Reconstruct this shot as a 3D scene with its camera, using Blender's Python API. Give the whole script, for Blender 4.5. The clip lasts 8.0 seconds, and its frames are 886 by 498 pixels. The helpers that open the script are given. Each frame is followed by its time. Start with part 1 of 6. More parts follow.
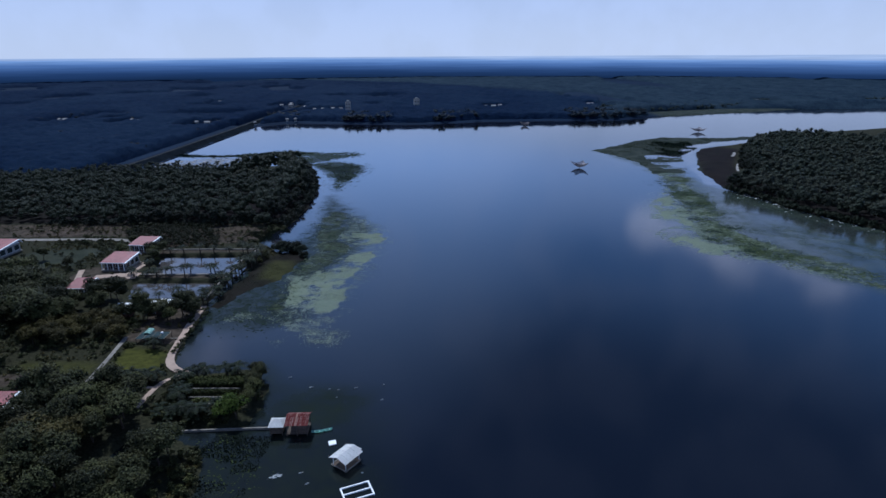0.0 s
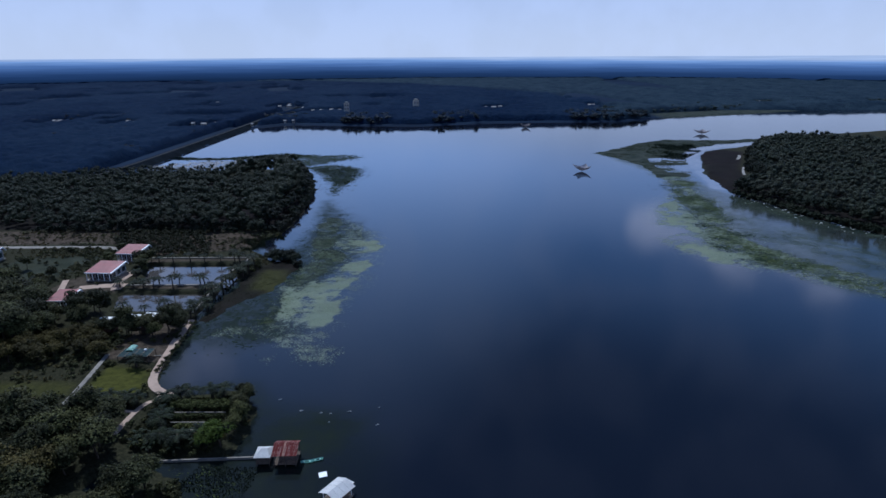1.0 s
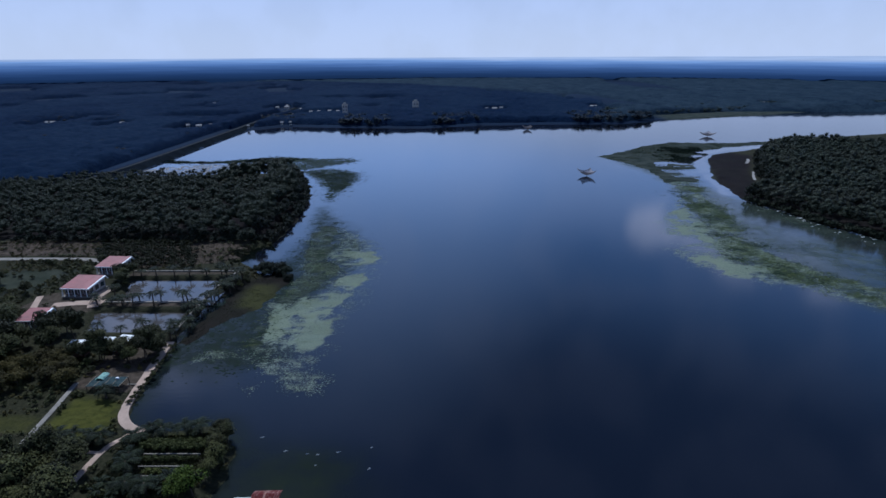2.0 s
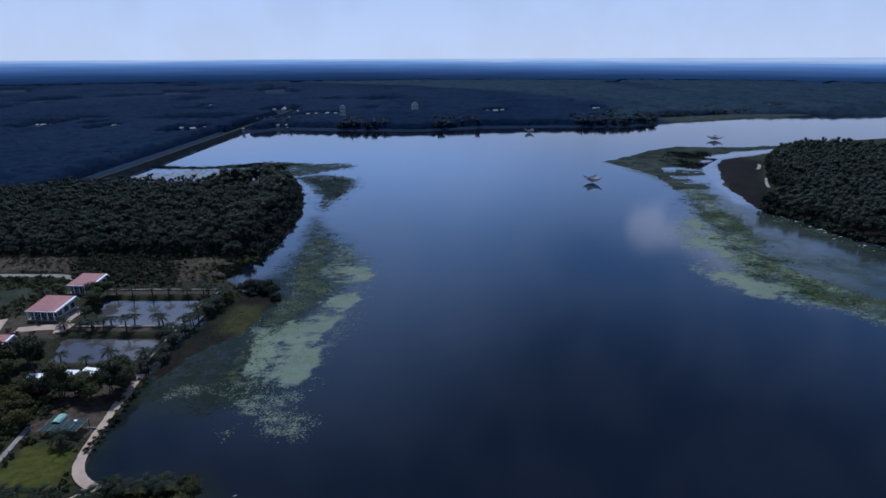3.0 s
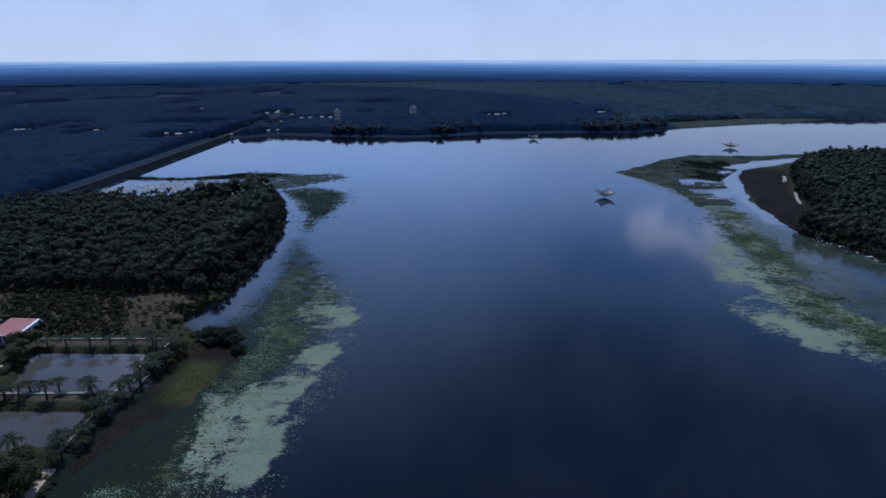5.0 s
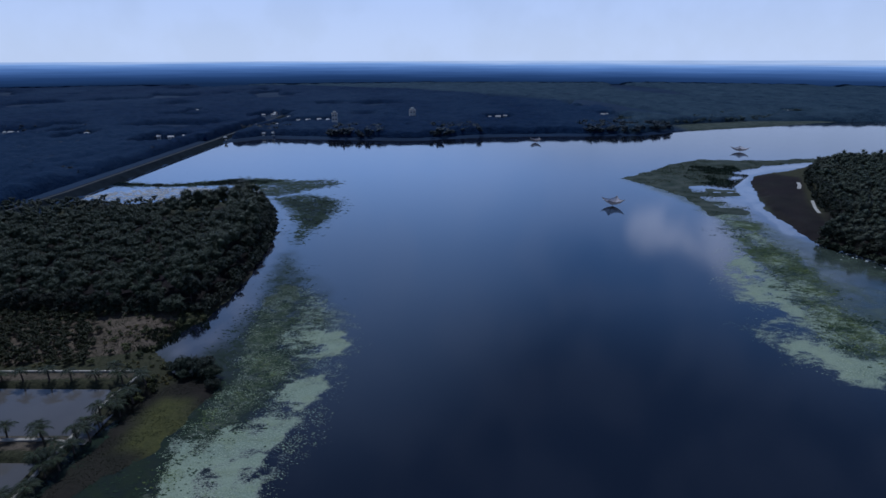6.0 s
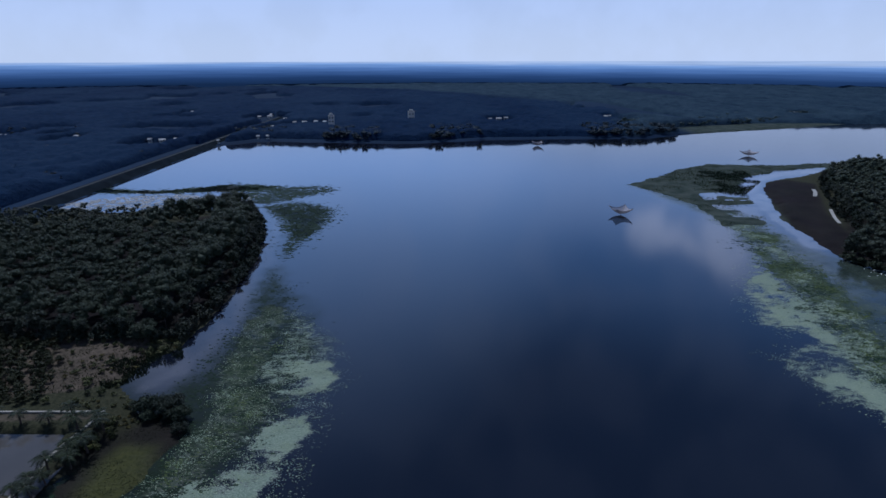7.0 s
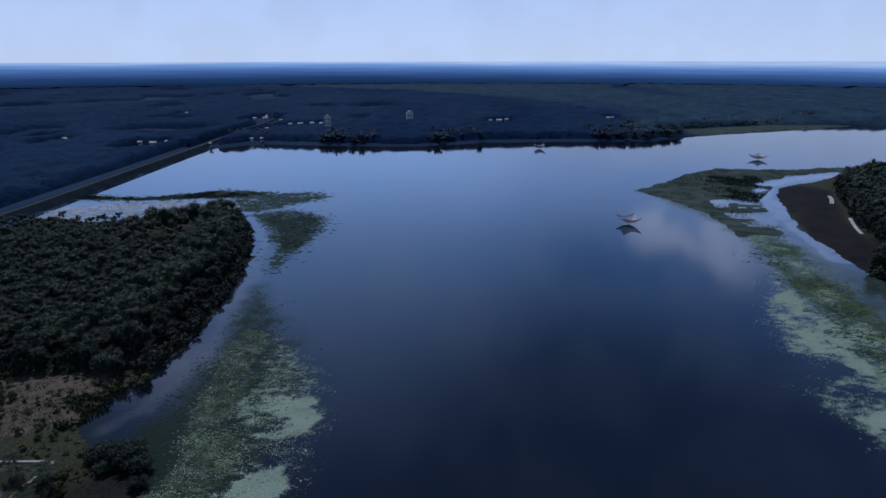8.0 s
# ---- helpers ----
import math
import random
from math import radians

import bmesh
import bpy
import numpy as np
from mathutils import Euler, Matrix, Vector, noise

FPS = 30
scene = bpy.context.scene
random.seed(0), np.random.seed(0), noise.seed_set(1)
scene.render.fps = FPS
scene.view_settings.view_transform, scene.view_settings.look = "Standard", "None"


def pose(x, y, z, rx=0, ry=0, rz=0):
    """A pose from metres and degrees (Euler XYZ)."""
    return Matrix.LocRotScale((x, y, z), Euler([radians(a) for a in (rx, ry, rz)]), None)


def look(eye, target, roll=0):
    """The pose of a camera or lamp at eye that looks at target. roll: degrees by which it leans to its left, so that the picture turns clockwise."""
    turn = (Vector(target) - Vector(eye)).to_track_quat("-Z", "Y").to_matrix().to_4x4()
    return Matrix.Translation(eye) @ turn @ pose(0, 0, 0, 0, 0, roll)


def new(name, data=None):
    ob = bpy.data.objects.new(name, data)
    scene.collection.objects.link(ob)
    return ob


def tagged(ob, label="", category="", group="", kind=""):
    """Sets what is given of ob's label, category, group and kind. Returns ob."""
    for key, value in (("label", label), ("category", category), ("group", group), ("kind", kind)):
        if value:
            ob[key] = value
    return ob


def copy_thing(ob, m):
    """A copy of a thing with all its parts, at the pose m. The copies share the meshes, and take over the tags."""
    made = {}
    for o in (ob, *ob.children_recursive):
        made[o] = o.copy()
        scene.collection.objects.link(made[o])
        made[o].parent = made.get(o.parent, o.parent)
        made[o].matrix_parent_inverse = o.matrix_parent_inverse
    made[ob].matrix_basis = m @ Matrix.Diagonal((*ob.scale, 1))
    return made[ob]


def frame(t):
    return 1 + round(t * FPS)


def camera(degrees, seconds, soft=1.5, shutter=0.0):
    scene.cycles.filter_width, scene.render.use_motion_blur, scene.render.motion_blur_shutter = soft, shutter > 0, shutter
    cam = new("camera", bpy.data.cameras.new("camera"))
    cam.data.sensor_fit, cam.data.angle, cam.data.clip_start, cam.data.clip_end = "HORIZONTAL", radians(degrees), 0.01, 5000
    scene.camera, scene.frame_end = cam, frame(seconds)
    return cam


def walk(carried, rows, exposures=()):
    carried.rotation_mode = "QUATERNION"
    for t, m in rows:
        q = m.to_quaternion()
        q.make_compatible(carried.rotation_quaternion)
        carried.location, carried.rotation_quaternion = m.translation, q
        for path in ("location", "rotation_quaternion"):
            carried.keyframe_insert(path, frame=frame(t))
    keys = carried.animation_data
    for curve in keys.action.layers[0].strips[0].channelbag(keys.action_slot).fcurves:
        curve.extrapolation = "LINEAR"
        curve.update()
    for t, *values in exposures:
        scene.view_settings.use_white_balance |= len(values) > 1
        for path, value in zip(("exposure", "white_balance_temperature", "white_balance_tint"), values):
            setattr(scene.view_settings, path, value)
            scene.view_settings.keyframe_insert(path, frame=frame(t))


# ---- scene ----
cam = camera(73.1, 8.0)
PATH = [
    (0, (-0.05, -1.25, 60.64), (-0.062, 0.652, 60.021), -0.3),
    (0.5, (-0.03, 1.85, 60.72), (-0.042, 3.752, 60.101), -0.29),
    (1, (-0.01, 6.22, 60.82), (-0.021, 8.122, 60.203), -0.28),
    (1.5, (0.02, 11.45, 60.95), (0.009, 13.352, 60.333), -0.26),
    (3, (0.08, 30.99, 61.27), (0.069, 32.893, 60.657), -0.22),
    (3.5, (0.2, 38.04, 61.41), (0.189, 39.944, 60.799), -0.2),
    (4, (0.4, 45.12, 61.56), (0.389, 47.024, 60.95), -0.19),
    (4.5, (0.58, 52.17, 61.72), (0.569, 54.074, 61.11), -0.17),
    (6, (0.9, 73.32, 62.12), (0.889, 75.225, 61.512), -0.13),
    (6.5, (1.12, 80.45, 62.28), (1.109, 82.356, 61.672), -0.12),
    (7, (1.38, 87.58, 62.41), (1.369, 89.486, 61.803), -0.11),
    (7.5, (1.66, 94.57, 62.52), (1.649, 96.475, 61.913), -0.1),
    (8, (1.86, 101.5, 62.62), (1.85, 103.406, 62.013), -0.1),
]
walk(cam, [(t, look(eye, target, roll)) for t, eye, target, roll in PATH],
     exposures=[(0, 0.0, 4620, 10), (8, 0.0, 4620, 10)])

# ---- sky and sun ----
SUN_EL, SUN_AZ = radians(53), radians(-26)
world = bpy.data.worlds.new("sky")
scene.world = world
world.use_nodes = True
wn, wl = world.node_tree.nodes, world.node_tree.links
background = wn["Background"]
sky = wn.new("ShaderNodeTexSky")
sky.sky_type, sky.sun_disc = "NISHITA", False
sky.sun_elevation, sky.sun_rotation = SUN_EL, SUN_AZ
sky.air_density, sky.dust_density, sky.ozone_density = 0.8, 0.1, 3.0
coords = wn.new("ShaderNodeTexCoord")


def sky_mix(factor, low, high):
    m = wn.new("ShaderNodeMix")
    m.data_type = "RGBA"
    for socket, v in zip((m.inputs[0], m.inputs[6], m.inputs[7]), (factor, low, high)):
        if isinstance(v, tuple):
            socket.default_value = (*v, 1)
        else:
            wl.new(v, socket)
    return m.outputs[2]


def sky_ramp(value, stops):
    ramp = wn.new("ShaderNodeValToRGB")
    ramp.color_ramp.interpolation = "EASE"
    while len(ramp.color_ramp.elements) < len(stops):
        ramp.color_ramp.elements.new(0.5)
    for stop, (place, amount) in zip(ramp.color_ramp.elements, stops):
        stop.position, stop.color = place, (amount, amount, amount, 1)
    wl.new(value, ramp.inputs["Fac"])
    return ramp.outputs["Color"]


# a veil of haze, thick at the horizon and thin overhead
split = wn.new("ShaderNodeSeparateXYZ")
wl.new(coords.outputs["Generated"], split.inputs["Vector"])
veil = sky_ramp(split.outputs["Z"], ((0.0, 0.96), (0.11, 0.94), (0.19, 0.82), (0.32, 0.38), (0.5, 0.05)))
tone = sky_ramp(split.outputs["Z"], ((0.0, 0), (0.11, 0.02), (0.2, 0.52), (0.32, 1.0)))
low_air = sky_mix(sky_ramp(split.outputs["Z"], ((0.0, 0.0), (0.11, 1.0))), (10.7, 10.0, 9.6), (9.2, 9.0, 9.5))
upper = wn.new("ShaderNodeVectorMath")
upper.operation = "SCALE"
upper.inputs["Scale"].default_value = 0.7
wl.new(sky.outputs["Color"], upper.inputs[0])
hazy = sky_mix(veil, upper.outputs[0], sky_mix(tone, low_air, (7.6, 11.6, 19.5)))
# brighter air on the sun's side
glow = wn.new("ShaderNodeVectorMath")
glow.operation = "DOT_PRODUCT"
glow.inputs[1].default_value = (math.sin(radians(-12)) * math.cos(radians(15)), math.cos(radians(-12)) * math.cos(radians(15)), math.sin(radians(15)))
wl.new(coords.outputs["Generated"], glow.inputs[0])
aureole = wn.new("ShaderNodeMapRange")
aureole.interpolation_type = "SMOOTHSTEP"
aureole.inputs["From Min"].default_value, aureole.inputs["From Max"].default_value = math.cos(radians(26)), math.cos(radians(4))
aureole.inputs["To Max"].default_value = 0.6
wl.new(glow.outputs["Value"], aureole.inputs["Value"])
lifted = wn.new("ShaderNodeMath")
lifted.operation = "MULTIPLY"
wl.new(aureole.outputs["Result"], lifted.inputs[0])
wl.new(sky_ramp(split.outputs["Z"], ((0.07, 0.0), (0.18, 1.0))), lifted.inputs[1])
hazy = sky_mix(lifted.outputs[0], hazy, (11.6, 14.2, 19.5))
# scattered banks of soft cloud: heading, height and half-width in degrees
banks = None
for heading, rise, wide in ((19.6, 15.0, 2.8), (23.0, 13.8, 3.6), (25.8, 14.9, 3.8), (28.4, 16.4, 4.0), (31.2, 17.6, 3.8), (34.4, 18.0, 3.2), (-27, 22, 9), (-36, 17, 8), (-70, 24, 14), (-125, 30, 16), (170, 22, 15), (110, 35, 18), (70, 28, 12)):
    aim = Vector((math.sin(radians(heading)) * math.cos(radians(rise)), math.cos(radians(heading)) * math.cos(radians(rise)), math.sin(radians(rise))))
    dot = wn.new("ShaderNodeVectorMath")
    dot.operation = "DOT_PRODUCT"
    dot.inputs[1].default_value = aim
    wl.new(coords.outputs["Generated"], dot.inputs[0])
    span = wn.new("ShaderNodeMapRange")
    span.interpolation_type = "SMOOTHSTEP"
    span.inputs["From Min"].default_value, span.inputs["From Max"].default_value = math.cos(radians(wide)), math.cos(radians(wide * 0.1))
    wl.new(dot.outputs["Value"], span.inputs["Value"])
    if banks is None:
        banks = span.outputs["Result"]
    else:
        most = wn.new("ShaderNodeMath")
        most.operation, most.use_clamp = "ADD", True
        wl.new(banks, most.inputs[0]), wl.new(span.outputs["Result"], most.inputs[1])
        banks = most.outputs[0]
cloud_noise = wn.new("ShaderNodeTexNoise")
cloud_noise.inputs["Scale"].default_value = 10.0
cloud_noise.inputs["Detail"].default_value = 6
cloud_noise.inputs["Roughness"].default_value = 0.5
wl.new(coords.outputs["Generated"], cloud_noise.inputs["Vector"])
puff = wn.new("ShaderNodeMath")
puff.operation = "MULTIPLY"
faint = wn.new("ShaderNodeMath")
faint.operation = "ADD"
faint.inputs[1].default_value = 0.10
wl.new(banks, faint.inputs[0])
wl.new(faint.outputs[0], puff.inputs[0])
wl.new(sky_ramp(cloud_noise.outputs["Fac"], ((0.38, 0.06), (0.62, 0.95))), puff.inputs[1])
wl.new(sky_mix(puff.outputs[0], hazy, (15.2, 14.8, 16.6)), background.inputs["Color"])
background.inputs["Strength"].default_value = 0.06

sun = new("sun", bpy.data.lights.new("sun", "SUN"))
sun.data.energy, sun.data.angle, sun.data.color = 4.3, radians(1.5), (1.0, 0.88, 0.70)
sun.matrix_world = look((math.sin(SUN_AZ) * math.cos(SUN_EL) * 100, math.cos(SUN_AZ) * math.cos(SUN_EL) * 100, math.sin(SUN_EL) * 100), (0, 0, 0))

# ---- numbers and meshes ----
RNG = np.random.default_rng(7)


def hashed(ix, iy, seed):
    n = (ix.astype(np.int64) * 374761393 + iy.astype(np.int64) * 668265263 + seed * 974711) & 0x7FFFFFFF
    n = ((n ^ (n >> 13)) * 1274126177) & 0x7FFFFFFF
    return ((n ^ (n >> 16)) & 0xFFFF) / 65535.0


def lattice(x, y, size, seed=0):
    """Smooth value noise, 0 to 1, with cells of that size in metres."""
    x, y = np.asarray(x, float) / size, np.asarray(y, float) / size
    ix, iy = np.floor(x), np.floor(y)
    fx, fy = x - ix, y - iy
    fx, fy = fx * fx * (3 - 2 * fx), fy * fy * (3 - 2 * fy)
    a, b = hashed(ix, iy, seed), hashed(ix + 1, iy, seed)
    c, d = hashed(ix, iy + 1, seed), hashed(ix + 1, iy + 1, seed)
    return (a * (1 - fx) + b * fx) * (1 - fy) + (c * (1 - fx) + d * fx) * fy


def fractal(x, y, size, seed=0, octaves=3):
    total, weight, scale = 0.0, 0.0, 1.0
    for k in range(octaves):
        total = total + scale * lattice(x, y, size / 2 ** k, seed + 17 * k)
        weight, scale = weight + scale, scale * 0.55
    return total / weight


def smooth(a, b, v):
    t = np.clip((v - a) / (b - a), 0, 1)
    return t * t * (3 - 2 * t)


def inside(poly, x, y):
    """Signed distance to a polygon's edge, positive inside."""
    x, y = np.asarray(x, float), np.asarray(y, float)
    best, odd = np.full(x.shape, 1e12), np.zeros(x.shape, bool)
    for (ax, ay), (bx, by) in zip(poly, poly[1:] + poly[:1]):
        ex, ey = bx - ax, by - ay
        t = np.clip(((x - ax) * ex + (y - ay) * ey) / (ex * ex + ey * ey), 0, 1)
        best = np.minimum(best, (x - ax - t * ex) ** 2 + (y - ay - t * ey) ** 2)
        if ey:
            odd ^= ((ay > y) != (by > y)) & (x < ax + (y - ay) * ex / ey)
    return np.where(odd, 1, -1) * np.sqrt(best)


def along(line, x, y):
    """Distance to an open line."""
    x, y = np.asarray(x, float), np.asarray(y, float)
    best = np.full(x.shape, 1e12)
    for (ax, ay), (bx, by) in zip(line, line[1:]):
        ex, ey = bx - ax, by - ay
        t = np.clip(((x - ax) * ex + (y - ay) * ey) / (ex * ex + ey * ey), 0, 1)
        best = np.minimum(best, (x - ax - t * ex) ** 2 + (y - ay - t * ey) ** 2)
    return np.sqrt(best)


def mesh_of(name, verts, faces, material=None, soft=False):
    me = bpy.data.meshes.new(name)
    me.from_pydata(np.asarray(verts).tolist(), [], np.asarray(faces).tolist() if isinstance(faces, np.ndarray) else faces)
    if material:
        me.materials.append(material)
    if soft:
        me.polygons.foreach_set("use_smooth", np.ones(len(me.polygons), bool))
    me.update()
    return me


def part(name, bm, material, parent, label=""):
    """Links a bmesh, or a mesh, as one mesh object under a thing or a part."""
    if isinstance(bm, bmesh.types.BMesh):
        me = bpy.data.meshes.new(name)
        bmesh.ops.recalc_face_normals(bm, faces=bm.faces)
        bm.to_mesh(me)
        bm.free()
        me.materials.append(material)
    else:
        me = bm
    ob = new(name, me)
    ob.parent = parent
    if label:
        ob["label"] = label
    return ob


def empty(name, label, category, group="", kind=""):
    ob = new(name)
    ob.empty_display_size = 0.5
    return tagged(ob, label, category, group, kind)


def box(bm, x0, x1, y0, y1, z0, z1, bevel=0.0):
    made = bmesh.ops.create_cube(bm, size=1, matrix=Matrix.Translation(((x0 + x1) / 2, (y0 + y1) / 2, (z0 + z1) / 2)) @ Matrix.Diagonal((x1 - x0, y1 - y0, z1 - z0, 1)))
    if bevel:
        edges = list({e for v in made["verts"] for e in v.link_edges})
        bmesh.ops.bevel(bm, geom=edges, offset=bevel, segments=1, affect="EDGES")
    return bm


def boxed(x0, x1, y0, y1, z0, z1, bevel=0.0):
    return box(bmesh.new(), x0, x1, y0, y1, z0, z1, bevel)


def rod(bm, a, b, r0, r1=None, sides=6):
    a, b = Vector(a), Vector(b)
    m = Matrix.Translation((a + b) / 2) @ (b - a).to_track_quat("Z", "Y").to_matrix().to_4x4()
    bmesh.ops.create_cone(bm, cap_ends=True, segments=sides, radius1=r0, radius2=r0 if r1 is None else r1, depth=(b - a).length, matrix=m)
    return bm


def grid_mesh(name, xs, ys, z, material, **layers):
    """A sheet over the lines xs, ys with heights z and named values on its points."""
    gx, gy = np.meshgrid(xs, ys)
    nx, ny = len(xs), len(ys)
    i = np.arange(nx * ny).reshape(ny, nx)
    faces = np.stack([i[:-1, :-1], i[:-1, 1:], i[1:, 1:], i[1:, :-1]], -1).reshape(-1, 4)
    me = mesh_of(name, np.stack([gx, gy, z], -1).reshape(-1, 3), faces, material, True)
    for key, value in layers.items():
        me.attributes.new(key, "FLOAT", "POINT").data.foreach_set("value", np.asarray(value, np.float32).ravel())
    return me


def spaced(core, far0, far1, n):
    lo = core[0] - np.geomspace(core[1] - core[0], core[0] - far0, n)
    hi = core[-1] + np.geomspace(core[-1] - core[-2], far1 - core[-1], n)
    return np.concatenate([lo[::-1], core, hi])


# ---- materials ----
class Nodes:
    """A short way to write a node material."""

    def __init__(self, name):
        self.mat = bpy.data.materials.new(name)
        self.mat.use_nodes = True
        self.t = self.mat.node_tree
        self.b = self.t.nodes["Principled BSDF"]

    def node(self, kind, **inputs):
        n = self.t.nodes.new(kind)
        for key, value in inputs.items():
            self.put(n.inputs[key.replace("_", " ")], value)
        return n

    def put(self, socket, value):
        if isinstance(value, bpy.types.NodeSocket):
            self.t.links.new(value, socket)
        else:
            socket.default_value = value

    def set(self, **inputs):
        for key, value in inputs.items():
            self.put(self.b.inputs[key.replace("_", " ")], value)
        return self

    def place(self):
        return self.node("ShaderNodeNewGeometry").outputs["Position"]

    def value(self, name):
        n = self.node("ShaderNodeAttribute")
        n.attribute_name = name
        return n.outputs["Fac"]

    def scaled(self, x, y, z):
        return self.node("ShaderNodeMapping", Vector=self.place(), Scale=(x, y, z)).outputs["Vector"]

    def noise(self, scale, detail=3.0, vector=None, rough=0.55):
        return self.node("ShaderNodeTexNoise", Vector=vector or self.place(), Scale=scale, Detail=detail, Roughness=rough).outputs["Fac"]

    def ramp(self, fac, *stops):
        n = self.node("ShaderNodeValToRGB", Fac=fac)
        e = n.color_ramp.elements
        while len(e) < len(stops):
            e.new(0.5)
        for k, (p, c) in zip(e, stops):
            k.position, k.color = p, (*c, 1) if isinstance(c, tuple) else (c, c, c, 1)
        return n.outputs["Color"]

    def mix(self, fac, a, b, blend="MIX"):
        n = self.node("ShaderNodeMix")
        n.data_type, n.blend_type = "RGBA", blend
        for key, v in (("Factor", fac), ("A", a), ("B", b)):
            socket = [s for s in n.inputs if s.name == key and s.enabled][0]
            self.put(socket, (*v, 1) if isinstance(v, tuple) else v)
        return [s for s in n.outputs if s.enabled][0]

    def sum(self, op, a, b):
        n = self.node("ShaderNodeMath")
        n.operation = op
        self.put(n.inputs[0], a), self.put(n.inputs[1], b)
        return n.outputs[0]

    def bump(self, height, distance, strength=1.0):
        self.put(self.b.inputs["Normal"], self.node("ShaderNodeBump", Height=height, Distance=distance, Strength=strength).outputs["Normal"])
        return self

    def random(self):
        return self.node("ShaderNodeObjectInfo").outputs["Random"]

    def island(self):
        return self.node("ShaderNodeNewGeometry").outputs["Random Per Island"]


def plain(name, color, rough=0.7, metal=0.0, vary=0.25, scale=1.5, relief=0.01):
    """Paint, wood, metal or stone with stains and grain at two scales."""
    n = Nodes(name)
    big, fine = n.noise(scale, 4), n.noise(scale * 9, 3)
    dark = tuple(c * (1 - vary) for c in color)
    light = tuple(min(1, c * (1 + vary * 0.6)) for c in color)
    col = n.mix(n.ramp(big, (0.3, 0.0), (0.7, 1.0)), dark, light)
    col = n.mix(n.ramp(fine, (0.42, 0.0), (0.75, 0.5)), col, tuple(c * 0.6 for c in color))
    n.set(Base_Color=col, Roughness=rough, Metallic=metal, Specular_IOR_Level=0.5 if rough < 0.7 else 0.08).bump(fine, relief)
    return n.mat


def foliage(name, dark, light, patch, rough=0.55, scale=0.12):
    """Leaves: each one its own shade, with larger patches from tree to tree."""
    n = Nodes(name)
    col = n.mix(n.island(), dark, light)
    col = n.mix(n.ramp(n.noise(scale, 3), (0.42, 0.0), (0.66, 0.75)), col, patch)
    col = n.mix(n.ramp(n.random(), (0.0, 0.65), (0.4, 0.0)), col, tuple(c * 0.5 for c in dark))
    col = n.mix(n.ramp(n.random(), (0.6, 0.0), (1.0, 0.8)), col, (light[0] * 1.25, light[1] * 1.2, light[2]))
    n.set(Base_Color=col, Roughness=rough, Specular_IOR_Level=0.08).bump(n.noise(3.2, 3, rough=0.7), 0.35)
    return n.mat


LEAF_FOREST = foliage("forest_leaves", (0.009, 0.014, 0.009), (0.020, 0.026, 0.016), (0.026, 0.026, 0.017), scale=0.06)
LEAF_EAST = foliage("east_forest_leaves", (0.022, 0.029, 0.018), (0.048, 0.058, 0.034), (0.054, 0.054, 0.036), scale=0.05)
# far leaves carry distant haze in their colour: bluer than the near ones
LEAF_FAR_HAZED = foliage("far_leaves_hazed", (0.005, 0.010, 0.015), (0.009, 0.016, 0.023), (0.011, 0.018, 0.024), scale=0.012)
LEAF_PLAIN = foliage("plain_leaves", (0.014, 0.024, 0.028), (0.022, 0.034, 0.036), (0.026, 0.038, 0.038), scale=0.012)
LEAF_GARDEN = foliage("garden_leaves", (0.012, 0.014, 0.005), (0.066, 0.070, 0.025), (0.068, 0.063, 0.024), scale=0.2)
# near-black fill that puts shade into the inside of crowns
CROWN_SHADE = plain("inner_crown_shade", (0.008, 0.010, 0.005), 0.95, vary=0.4, scale=2)
BARK = plain("bark", (0.06, 0.046, 0.036), 0.9, vary=0.4, scale=3)


